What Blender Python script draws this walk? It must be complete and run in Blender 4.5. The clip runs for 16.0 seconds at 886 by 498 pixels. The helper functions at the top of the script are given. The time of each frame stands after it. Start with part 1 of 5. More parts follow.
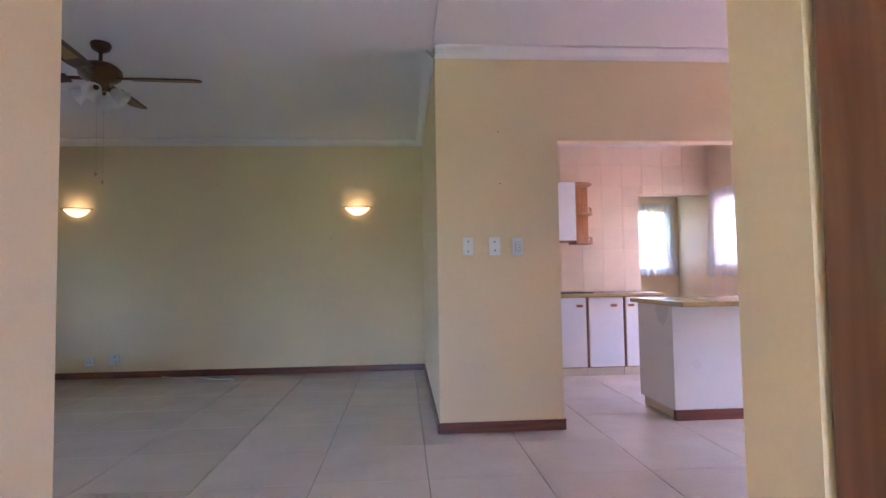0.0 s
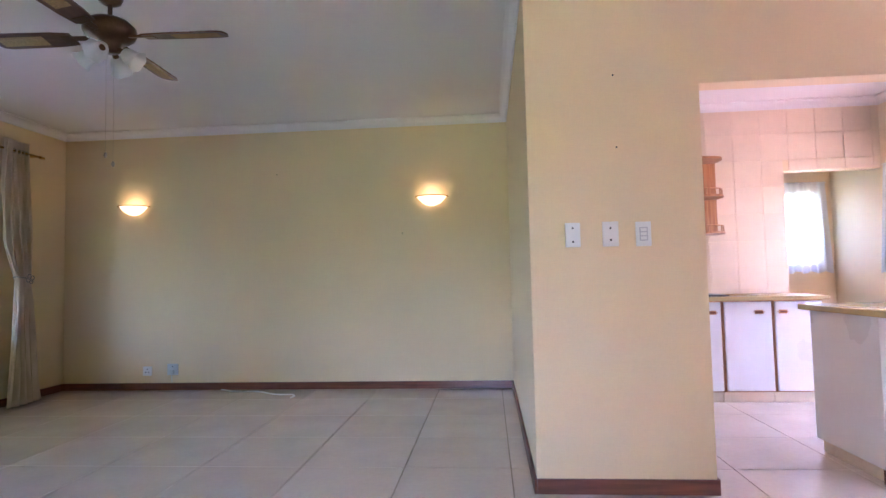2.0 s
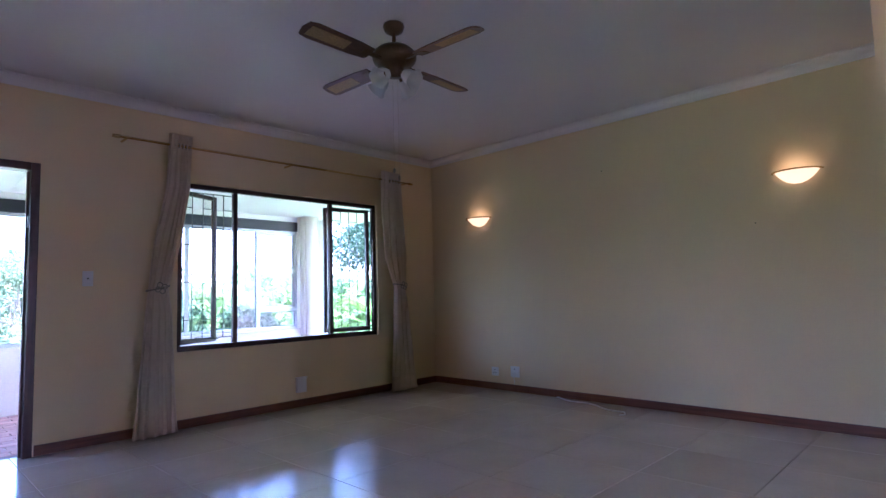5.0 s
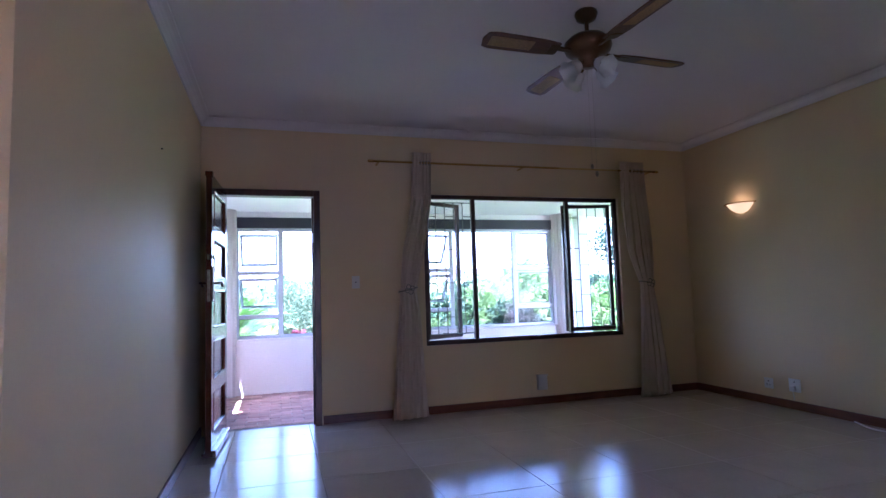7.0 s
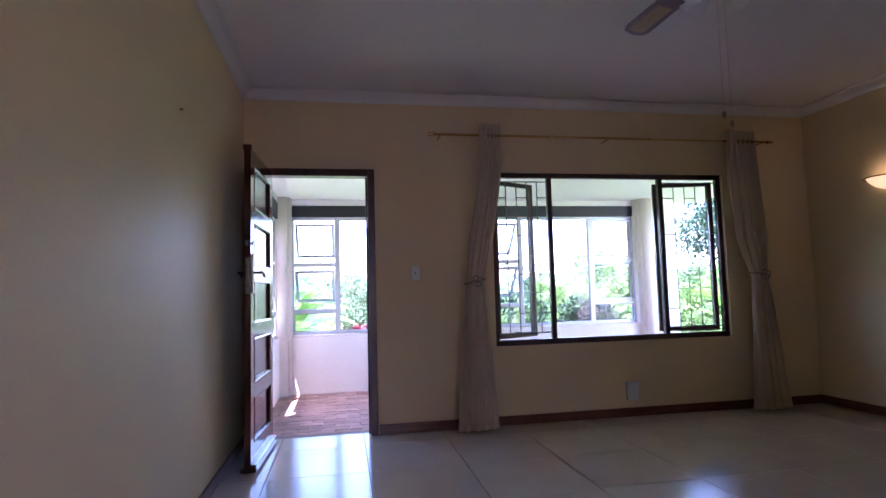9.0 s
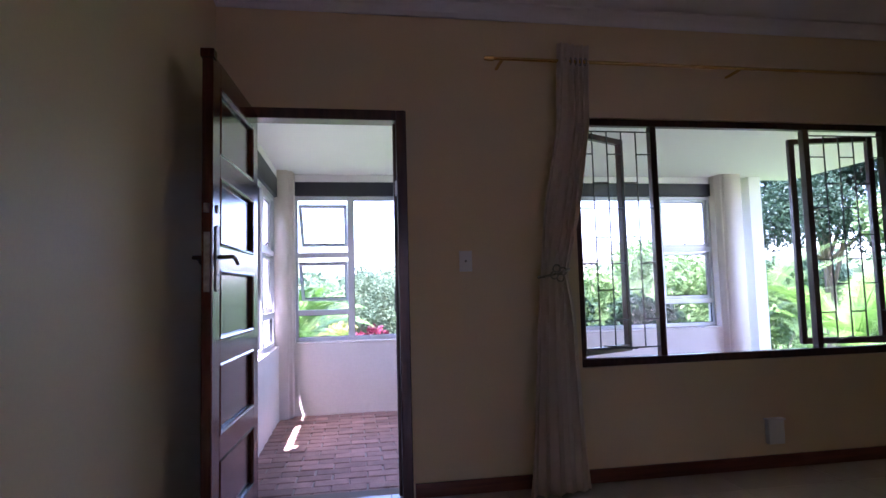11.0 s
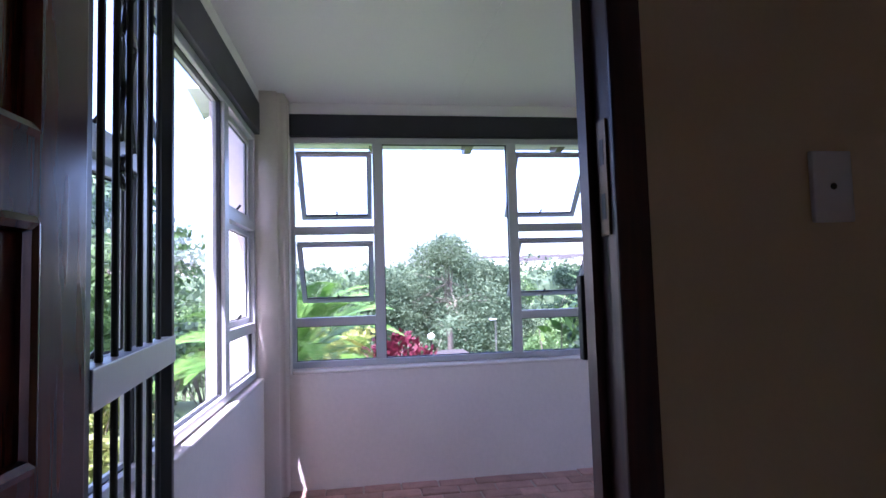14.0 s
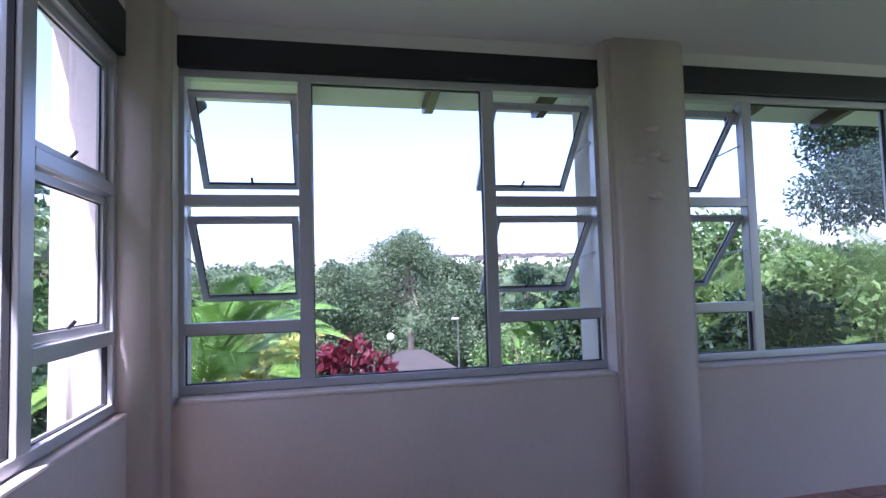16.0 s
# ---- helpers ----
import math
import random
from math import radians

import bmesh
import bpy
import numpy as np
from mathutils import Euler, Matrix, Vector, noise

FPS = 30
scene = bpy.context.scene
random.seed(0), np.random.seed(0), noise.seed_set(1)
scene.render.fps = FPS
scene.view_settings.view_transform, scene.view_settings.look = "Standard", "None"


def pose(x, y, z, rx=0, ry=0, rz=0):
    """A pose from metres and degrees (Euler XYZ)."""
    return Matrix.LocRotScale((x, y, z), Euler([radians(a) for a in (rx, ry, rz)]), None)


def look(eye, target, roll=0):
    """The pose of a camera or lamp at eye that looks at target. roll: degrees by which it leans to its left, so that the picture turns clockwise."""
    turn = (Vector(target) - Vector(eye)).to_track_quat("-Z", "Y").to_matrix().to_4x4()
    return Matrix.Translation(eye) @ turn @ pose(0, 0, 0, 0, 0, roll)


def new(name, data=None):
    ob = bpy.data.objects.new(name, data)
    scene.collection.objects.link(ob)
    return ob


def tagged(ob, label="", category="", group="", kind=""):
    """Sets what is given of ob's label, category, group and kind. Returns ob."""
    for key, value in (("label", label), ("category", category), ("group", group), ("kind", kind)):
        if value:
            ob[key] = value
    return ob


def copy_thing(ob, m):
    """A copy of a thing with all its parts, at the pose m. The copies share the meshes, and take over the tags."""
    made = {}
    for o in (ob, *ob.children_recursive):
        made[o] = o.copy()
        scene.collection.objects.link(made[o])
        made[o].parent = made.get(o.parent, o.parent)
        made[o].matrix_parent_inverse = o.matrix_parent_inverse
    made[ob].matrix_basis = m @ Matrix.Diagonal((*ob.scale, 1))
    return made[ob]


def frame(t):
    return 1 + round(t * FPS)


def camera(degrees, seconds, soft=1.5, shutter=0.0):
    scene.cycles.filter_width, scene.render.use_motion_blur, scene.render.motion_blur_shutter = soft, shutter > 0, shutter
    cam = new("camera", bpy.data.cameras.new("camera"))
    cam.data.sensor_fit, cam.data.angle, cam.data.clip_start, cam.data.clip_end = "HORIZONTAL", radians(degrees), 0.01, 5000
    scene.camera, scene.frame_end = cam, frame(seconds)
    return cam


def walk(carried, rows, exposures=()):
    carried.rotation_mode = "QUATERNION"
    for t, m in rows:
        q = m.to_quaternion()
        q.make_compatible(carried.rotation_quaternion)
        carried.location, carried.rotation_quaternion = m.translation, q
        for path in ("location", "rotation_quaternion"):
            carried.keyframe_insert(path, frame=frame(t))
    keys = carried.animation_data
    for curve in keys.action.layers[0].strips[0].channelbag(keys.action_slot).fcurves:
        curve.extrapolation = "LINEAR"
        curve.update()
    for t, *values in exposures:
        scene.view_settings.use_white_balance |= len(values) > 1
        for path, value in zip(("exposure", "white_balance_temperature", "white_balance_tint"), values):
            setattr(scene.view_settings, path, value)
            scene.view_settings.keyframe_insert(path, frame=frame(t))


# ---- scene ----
cam = camera(77.1, 16.0)
PATH = [
    (0, (1.129, 1.045, 1.08), (1.273, 3.037, 1.181), -0.9),
    (0.5, (1.145, 1.325, 1.092), (1.293, 3.317, 1.188), -0.9),
    (1, (1.156, 1.624, 1.075), (1.302, 3.616, 1.173), -1.0),
    (1.5, (1.172, 1.862, 1.088), (1.192, 3.86, 1.19), -1.2),
    (2, (1.156, 2.053, 1.088), (0.994, 4.044, 1.193), -1.3),
    (2.5, (1.179, 2.214, 1.077), (0.806, 4.176, 1.191), -1.4),
    (3, (1.233, 2.327, 1.065), (0.651, 4.236, 1.19), -1.4),
    (3.5, (1.298, 2.385, 1.083), (0.518, 4.222, 1.212), -1.8),
    (4, (1.355, 2.474, 1.052), (0.37, 4.209, 1.196), -1.9),
    (6.5, (1.82, 3.143, 1.093), (-0.014, 3.922, 1.256), -1.5),
    (7, (1.802, 3.199, 1.103), (-0.107, 3.772, 1.27), -1.8),
    (7.5, (1.762, 3.273, 1.102), (-0.178, 3.727, 1.274), -1.9),
    (8, (1.631, 3.319, 1.085), (-0.324, 3.7, 1.259), -1.7),
    (10.5, (0.064, 3.301, 1.09), (-1.902, 3.64, 1.238), -1.5),
    (11, (-0.297, 3.284, 1.098), (-2.267, 3.599, 1.243), -1.5),
    (11.5, (-0.638, 3.245, 1.132), (-2.609, 3.552, 1.266), -1.6),
    (12, (-1.004, 3.202, 1.087), (-2.974, 3.519, 1.229), -1.4),
    (12.5, (-1.399, 3.185, 1.098), (-3.371, 3.492, 1.234), -1.8),
    (13, (-1.745, 3.16, 1.098), (-3.715, 3.472, 1.24), -1.7),
    (13.5, (-2.166, 3.177, 1.103), (-4.139, 3.473, 1.235), -1.9),
    (14, (-2.518, 3.146, 1.112), (-4.494, 3.428, 1.239), -1.7),
    (14.5, (-2.798, 3.16, 1.113), (-4.776, 3.426, 1.242), -1.8),
    (15, (-3.105, 3.205, 1.105), (-5.088, 3.445, 1.226), -1.9),
    (15.5, (-3.323, 3.268, 1.095), (-5.305, 3.513, 1.211), -1.8),
    (16, (-3.491, 3.332, 1.079), (-5.444, 3.749, 1.197), -1.6),
]
EXPOSURE = [(0, 5.15, 5000, 26), (1.0, 5.7, 5000, 26), (2.0, 5.85, 5000, 28), (3.2, 5.8, 4900, 32), (4.2, 5.4, 4800, 36), (6.3, 4.0, 4700, 38), (7.5, 4.5, 4900, 39),
            (8.2, 4.5, 5150, 40), (10.3, 3.75, 5250, 41), (11.5, 3.55, 5300, 42), (12.5, 3.2, 5300, 41), (14.0, 2.6, 5280, 38), (16, 1.9, 5350, 34)]
walk(cam, [(t, look(eye, target, roll)) for t, eye, target, roll in PATH], EXPOSURE)

# ---------- world, sun and large lights ----------
SUN_DIR = Vector((0.44, -0.24, 1.0)).normalized()   # towards the sun
world = bpy.data.worlds.new("sky")
scene.world = world
world.use_nodes = True
wn = world.node_tree
sky = wn.nodes.new("ShaderNodeTexSky")
sky.sky_type = "NISHITA"
sky.sun_disc = False
sky.sun_elevation = math.asin(SUN_DIR.z)
sky.sun_rotation = math.atan2(SUN_DIR.x, SUN_DIR.y)
sky.dust_density = 3.0
bg = wn.nodes["Background"]
bg.inputs["Strength"].default_value = 0.15
wn.links.new(sky.outputs[0], bg.inputs["Color"])

sun = new("sun", bpy.data.lights.new("sun", "SUN"))
sun.data.energy, sun.data.angle, sun.data.color = 5.0, radians(0.5), (1.0, 0.96, 0.9)
sun.matrix_world = look(SUN_DIR * 40, (0, 0, 0))


def opening_light(name, place, target, w, h, watts, color=(1.0, 0.86, 0.66)):
    lamp = new(name, bpy.data.lights.new(name, "AREA"))
    lamp.data.shape, lamp.data.size, lamp.data.size_y = "RECTANGLE", w, h
    lamp.data.energy, lamp.data.color = watts, color
    lamp.matrix_world = look(place, target)
    return lamp


# warm sky fill at the east doorway; second lamp added at an unseen hall opening
opening_light("doorway_daylight", (5.0, 4.38, 1.15), (2.0, 4.2, 0.3), 0.7, 1.9, 0.03)
opening_light("hall_fill_light", (1.0, -1.35, 1.5), (1.0, 3, 1.3), 0.9, 1.1, 0.025)


# ---------- materials ----------
def mat(name, color, rough=0.5, metal=0.0, vary=0.08, scale=2.0, fine=60.0, bump=0.05, spread=0.0, rough_vary=0.1, coat=0.0, depth=0.002):
    m = bpy.data.materials.new(name)
    m.use_nodes = True
    nt = m.node_tree
    p = nt.nodes["Principled BSDF"]
    geo = nt.nodes.new("ShaderNodeNewGeometry")
    big = nt.nodes.new("ShaderNodeTexNoise")
    big.inputs["Scale"].default_value, big.inputs["Detail"].default_value = scale, 4
    small = nt.nodes.new("ShaderNodeTexNoise")
    small.inputs["Scale"].default_value, small.inputs["Detail"].default_value = fine, 3
    for n in (big, small):
        nt.links.new(geo.outputs["Position"], n.inputs["Vector"])
    add = nt.nodes.new("ShaderNodeMath")
    add.operation = "ADD"
    nt.links.new(big.outputs["Fac"], add.inputs[0])
    half = nt.nodes.new("ShaderNodeMath")
    half.operation = "MULTIPLY"
    half.inputs[1].default_value = 0.5
    nt.links.new(small.outputs["Fac"], half.inputs[0])
    nt.links.new(half.outputs[0], add.inputs[1])
    rng = nt.nodes.new("ShaderNodeMapRange")
    rng.inputs["From Min"].default_value, rng.inputs["From Max"].default_value = 0.45, 1.05
    rng.inputs["To Min"].default_value, rng.inputs["To Max"].default_value = 1 - vary, 1 + vary
    nt.links.new(add.outputs[0], rng.inputs["Value"])
    last = rng.outputs[0]
    if spread:
        info = nt.nodes.new("ShaderNodeObjectInfo")
        r2 = nt.nodes.new("ShaderNodeMapRange")
        r2.inputs["To Min"].default_value, r2.inputs["To Max"].default_value = 1 - spread, 1 + spread
        nt.links.new(info.outputs["Random"], r2.inputs["Value"])
        mul = nt.nodes.new("ShaderNodeMath")
        mul.operation = "MULTIPLY"
        nt.links.new(last, mul.inputs[0])
        nt.links.new(r2.outputs[0], mul.inputs[1])
        last = mul.outputs[0]
    mix = nt.nodes.new("ShaderNodeVectorMath")
    mix.operation = "SCALE"
    mix.inputs[0].default_value = color
    nt.links.new(last, mix.inputs["Scale"])
    nt.links.new(mix.outputs[0], p.inputs["Base Color"])
    rr = nt.nodes.new("ShaderNodeMapRange")
    rr.inputs["To Min"].default_value, rr.inputs["To Max"].default_value = max(0.02, rough - rough_vary), min(1, rough + rough_vary)
    nt.links.new(big.outputs["Fac"], rr.inputs["Value"])
    nt.links.new(rr.outputs[0], p.inputs["Roughness"])
    p.inputs["Metallic"].default_value = metal
    p.inputs["Coat Weight"].default_value = coat
    if bump:
        b = nt.nodes.new("ShaderNodeBump")
        b.inputs["Strength"].default_value, b.inputs["Distance"].default_value = bump, depth
        nt.links.new(add.outputs[0], b.inputs["Height"])
        nt.links.new(b.outputs[0], p.inputs["Normal"])
    return m


def wood(name, dark, light, rough, axis="Z", stretch=14.0, coat=0.3):
    m = bpy.data.materials.new(name)
    m.use_nodes = True
    nt = m.node_tree
    p = nt.nodes["Principled BSDF"]
    co = nt.nodes.new("ShaderNodeTexCoord")
    mp = nt.nodes.new("ShaderNodeMapping")
    sc = {"X": (1, stretch, stretch), "Y": (stretch, 1, stretch), "Z": (stretch, stretch, 1)}[axis]
    mp.inputs["Scale"].default_value = sc
    nt.links.new(co.outputs["Object"], mp.inputs["Vector"])
    n = nt.nodes.new("ShaderNodeTexNoise")
    n.inputs["Scale"].default_value, n.inputs["Detail"].default_value, n.inputs["Distortion"].default_value = 3.0, 6, 0.6
    nt.links.new(mp.outputs[0], n.inputs["Vector"])
    ramp = nt.nodes.new("ShaderNodeValToRGB")
    ramp.color_ramp.elements[0].position, ramp.color_ramp.elements[0].color = 0.3, (*dark, 1)
    ramp.color_ramp.elements[1].position, ramp.color_ramp.elements[1].color = 0.7, (*light, 1)
    nt.links.new(n.outputs["Fac"], ramp.inputs[0])
    nt.links.new(ramp.outputs[0], p.inputs["Base Color"])
    p.inputs["Roughness"].default_value = rough
    p.inputs["Coat Weight"].default_value, p.inputs["Coat Roughness"].default_value = coat, 0.15
    b = nt.nodes.new("ShaderNodeBump")
    b.inputs["Strength"].default_value, b.inputs["Distance"].default_value = 0.12, 0.002
    nt.links.new(n.outputs["Fac"], b.inputs["Height"])
    nt.links.new(b.outputs[0], p.inputs["Normal"])
    return m


def leafy(name, dark, light, spread=0.35, clump=1.6, rough=0.5):
    """Leaf colours that vary from leaf to leaf, with clump light and shade painted in as noise."""
    m = bpy.data.materials.new(name)
    m.use_nodes = True
    nt = m.node_tree
    p = nt.nodes["Principled BSDF"]
    geo = nt.nodes.new("ShaderNodeNewGeometry")
    patch = nt.nodes.new("ShaderNodeTexNoise")
    patch.inputs["Scale"].default_value, patch.inputs["Detail"].default_value = clump, 2
    nt.links.new(geo.outputs["Position"], patch.inputs["Vector"])
    clump_shade = nt.nodes.new("ShaderNodeMapRange")
    clump_shade.inputs["From Min"].default_value, clump_shade.inputs["From Max"].default_value = 0.34, 0.66
    nt.links.new(patch.outputs["Fac"], clump_shade.inputs["Value"])
    both = nt.nodes.new("ShaderNodeMix")
    both.inputs["Factor"].default_value = 0.55
    nt.links.new(geo.outputs["Random Per Island"], both.inputs["A"])
    nt.links.new(clump_shade.outputs[0], both.inputs["B"])
    ramp = nt.nodes.new("ShaderNodeValToRGB")
    ramp.color_ramp.elements[0].color, ramp.color_ramp.elements[1].color = (*dark, 1), (*light, 1)
    nt.links.new(both.outputs["Result"], ramp.inputs[0])
    nt.links.new(ramp.outputs[0], p.inputs["Base Color"])
    p.inputs["Roughness"].default_value = rough
    p.inputs["Specular IOR Level"].default_value = 0.25
    tr = nt.nodes.new("ShaderNodeBsdfTranslucent")
    nt.links.new(ramp.outputs[0], tr.inputs["Color"])
    mx = nt.nodes.new("ShaderNodeMixShader")
    mx.inputs[0].default_value = spread
    nt.links.new(p.outputs[0], mx.inputs[1])
    nt.links.new(tr.outputs[0], mx.inputs[2])
    nt.links.new(mx.outputs[0], nt.nodes["Material Output"].inputs["Surface"])
    return m


def glass(name, tint=(1, 1, 1)):
    m = bpy.data.materials.new(name)
    m.use_nodes = True
    nt = m.node_tree
    nt.nodes.remove(nt.nodes["Principled BSDF"])
    t = nt.nodes.new("ShaderNodeBsdfTransparent")
    t.inputs["Color"].default_value = (*tint, 1)
    g = nt.nodes.new("ShaderNodeBsdfGlossy")
    g.inputs["Roughness"].default_value = 0.01
    lw = nt.nodes.new("ShaderNodeLayerWeight")
    lw.inputs["Blend"].default_value = 0.5
    pw = nt.nodes.new("ShaderNodeMath")
    pw.operation = "POWER"
    pw.inputs[1].default_value = 5.0
    nt.links.new(lw.outputs["Facing"], pw.inputs[0])
    f = nt.nodes.new("ShaderNodeMapRange")
    f.inputs["To Min"].default_value, f.inputs["To Max"].default_value = 0.02, 0.6
    nt.links.new(pw.outputs[0], f.inputs["Value"])
    mx = nt.nodes.new("ShaderNodeMixShader")
    nt.links.new(f.outputs[0], mx.inputs[0])
    nt.links.new(t.outputs[0], mx.inputs[1])
    nt.links.new(g.outputs[0], mx.inputs[2])
    nt.links.new(mx.outputs[0], nt.nodes["Material Output"].inputs["Surface"])
    return m


def glow(name, color, strength, base=(0.9, 0.85, 0.75)):
    m = mat(name, base, 0.4, vary=0.02, bump=0)
    p = m.node_tree.nodes["Principled BSDF"]
    p.inputs["Emission Color"].default_value = (*color, 1)
    p.inputs["Emission Strength"].default_value = strength
    return m


def sheer(name, color, through_part, trans):
    m = mat(name, color, 0.85, vary=0.06, fine=400, bump=0.1)
    nt = m.node_tree
    p = nt.nodes["Principled BSDF"]
    tr = nt.nodes.new("ShaderNodeBsdfTranslucent")
    tr.inputs["Color"].default_value = (*color, 1)
    mx = nt.nodes.new("ShaderNodeMixShader")
    mx.inputs[0].default_value = trans
    nt.links.new(p.outputs[0], mx.inputs[1])
    nt.links.new(tr.outputs[0], mx.inputs[2])
    tp = nt.nodes.new("ShaderNodeBsdfTransparent")
    m2 = nt.nodes.new("ShaderNodeMixShader")
    m2.inputs[0].default_value = through_part
    nt.links.new(mx.outputs[0], m2.inputs[1])
    nt.links.new(tp.outputs[0], m2.inputs[2])
    nt.links.new(m2.outputs[0], nt.nodes["Material Output"].inputs["Surface"])
    return m


WALL = mat("cream_wall_paint", (0.78, 0.63, 0.385), 0.55, vary=0.04, scale=1.3, fine=90, bump=0.12)
WALL.node_tree.nodes["Principled BSDF"].inputs["Specular IOR Level"].default_value = 0.3
CEIL = mat("white_ceiling_paint", (0.80, 0.77, 0.77), 0.8, vary=0.03, scale=0.8, bump=0.03)
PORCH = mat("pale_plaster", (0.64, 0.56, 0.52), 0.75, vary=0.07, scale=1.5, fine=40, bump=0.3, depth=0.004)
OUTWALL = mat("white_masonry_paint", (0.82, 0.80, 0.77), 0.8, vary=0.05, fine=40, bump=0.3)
TILE = mat("cream_floor_tile", (0.62, 0.54, 0.46), 0.17, vary=0.07, scale=3.0, fine=35, bump=0.02, spread=0.03, rough_vary=0.06)
JOINT = mat("dark_grout", (0.22, 0.17, 0.14), 0.9)
KTILE = mat("peach_wall_tile", (0.80, 0.66, 0.48), 0.35, vary=0.04, scale=5, bump=0.03, spread=0.04)
KJOINT = mat("pale_grout", (0.78, 0.68, 0.54), 0.8)
SKIRT = wood("red_brown_timber", (0.10, 0.030, 0.016), (0.20, 0.065, 0.032), 0.4, "X")
SKIRT_Y = wood("red_brown_timber_long", (0.10, 0.030, 0.016), (0.20, 0.065, 0.032), 0.4, "Y")
MAHOG = wood("dark_mahogany", (0.060, 0.014, 0.008), (0.13, 0.032, 0.017), 0.16, "Z", coat=0.3)
FRAMEW = wood("dark_frame_timber", (0.035, 0.012, 0.010), (0.075, 0.026, 0.018), 0.4, "Z")
OAK = wood("honey_timber", (0.34, 0.15, 0.05), (0.55, 0.27, 0.10), 0.4, "Z")
BROWNW = wood("mid_brown_timber", (0.16, 0.065, 0.03), (0.28, 0.125, 0.06), 0.4, "Z")
WORKTOP = mat("mustard_worktop", (0.50, 0.38, 0.17), 0.22, vary=0.06, fine=120, bump=0.02)
WHITE = mat("white_melamine", (0.80, 0.80, 0.82), 0.3, vary=0.02, bump=0.01)
PLASTIC = mat("white_plastic", (0.80, 0.80, 0.78), 0.35, vary=0.02, bump=0)
DARKBIT = mat("dark_metal", (0.03, 0.03, 0.03), 0.4, metal=0.6, vary=0.1, bump=0)
RUBBER = mat("black_rubber", (0.015, 0.015, 0.017), 0.6, vary=0.1, bump=0)
BARSTEEL = mat("grey_painted_steel", (0.10, 0.10, 0.09), 0.45, metal=0.2, vary=0.15, bump=0)
ALU = mat("grey_aluminium", (0.52, 0.52, 0.56), 0.35, metal=0.35, vary=0.04, bump=0.01)
BEAM = mat("blue_black_paint", (0.018, 0.018, 0.026), 0.45, vary=0.2, bump=0.1)
BRASS = mat("brass", (0.62, 0.42, 0.15), 0.25, metal=1.0, vary=0.1, bump=0)
BRONZE = mat("antique_bronze", (0.13, 0.085, 0.05), 0.3, metal=0.9, vary=0.2, bump=0.02)
PEWTER = mat("aged_pewter", (0.36, 0.32, 0.26), 0.42, metal=0.7, scale=40, vary=0.45, bump=0.05)
CANE = mat("woven_cane", (0.36, 0.24, 0.10), 0.6, vary=0.35, scale=90, fine=200, bump=0.4)
BLADE = wood("fan_blade_timber", (0.07, 0.028, 0.012), (0.14, 0.06, 0.028), 0.35, "X")
CLOTH = sheer("cream_curtain_cloth", (0.75, 0.62, 0.48), 0.0, 0.25)
LACE = sheer("white_lace", (0.88, 0.88, 0.90), 0.22, 0.5)
FROST = sheer("frosted_glass", (0.85, 0.86, 0.86), 0.25, 0.45)
CLEAR = glass("window_glass")
BRICK = mat("red_paving_brick", (0.33, 0.19, 0.16), 0.8, vary=0.25, scale=9, fine=80, bump=0.6, spread=0.22, depth=0.004)
MORTAR = mat("sandy_joint", (0.30, 0.24, 0.21), 0.95, vary=0.2, bump=0.4)
GRASS = mat("lawn_ground", (0.07, 0.11, 0.03), 0.95, vary=0.5, scale=0.6, fine=25, bump=0.6)
BARK = mat("tree_bark", (0.16, 0.13, 0.10), 0.9, vary=0.3, scale=8, bump=0.6)
ROOF = mat("grey_roof_tile", (0.030, 0.025, 0.023), 0.85, vary=0.2, scale=5, bump=0.4)
LEAF_MID = leafy("mid_green_leaf", (0.030, 0.075, 0.022), (0.16, 0.25, 0.08))
LEAF_GREY = leafy("grey_green_leaf", (0.035, 0.070, 0.038), (0.15, 0.20, 0.11), clump=0.55, rough=0.75)
# dark green lowered further, putting a tree's shaded side into the colour
LEAF_DARK = leafy("shade_dark_green_leaf", (0.006, 0.020, 0.012), (0.024, 0.055, 0.026), 0.22, rough=0.65)
LEAF_LIME = leafy("lime_leaf", (0.03, 0.105, 0.015), (0.18, 0.33, 0.055), 0.22, clump=3.0)
LEAF_YELLOW = leafy("yellow_green_leaf", (0.10, 0.15, 0.03), (0.42, 0.42, 0.12))
LEAF_RED = leafy("wine_red_leaf", (0.04, 0.005, 0.010), (0.13, 0.016, 0.03))
BULB = glow("warm_lit_glass", (1.0, 0.62, 0.24), 0.06)
DOWNLIGHT = glow("warm_downlight", (1.0, 0.85, 0.65), 1.5)


# ---------- builders ----------
def mesh_ob(name, bm, material, smooth=False):
    me = bpy.data.meshes.new(name)
    bmesh.ops.recalc_face_normals(bm, faces=bm.faces)
    bm.to_mesh(me)
    bm.free()
    me.materials.append(material)
    if smooth:
        for f in me.polygons:
            f.use_smooth = True
    return new(name, me)


def raw_ob(name, verts, faces, material):
    me = bpy.data.meshes.new(name)
    me.from_pydata(verts, [], faces)
    me.materials.append(material)
    return new(name, me)


def part(name, bm, material, parent, label="", smooth=False):
    ob = mesh_ob(name, bm, material, smooth)
    ob.parent = parent
    return tagged(ob, label)


def thing(name, place, label, category, rz=0.0, group="", kind=""):
    ob = new(name)
    ob.matrix_world = pose(*place, 0, 0, rz)
    return tagged(ob, label, category, group, kind)


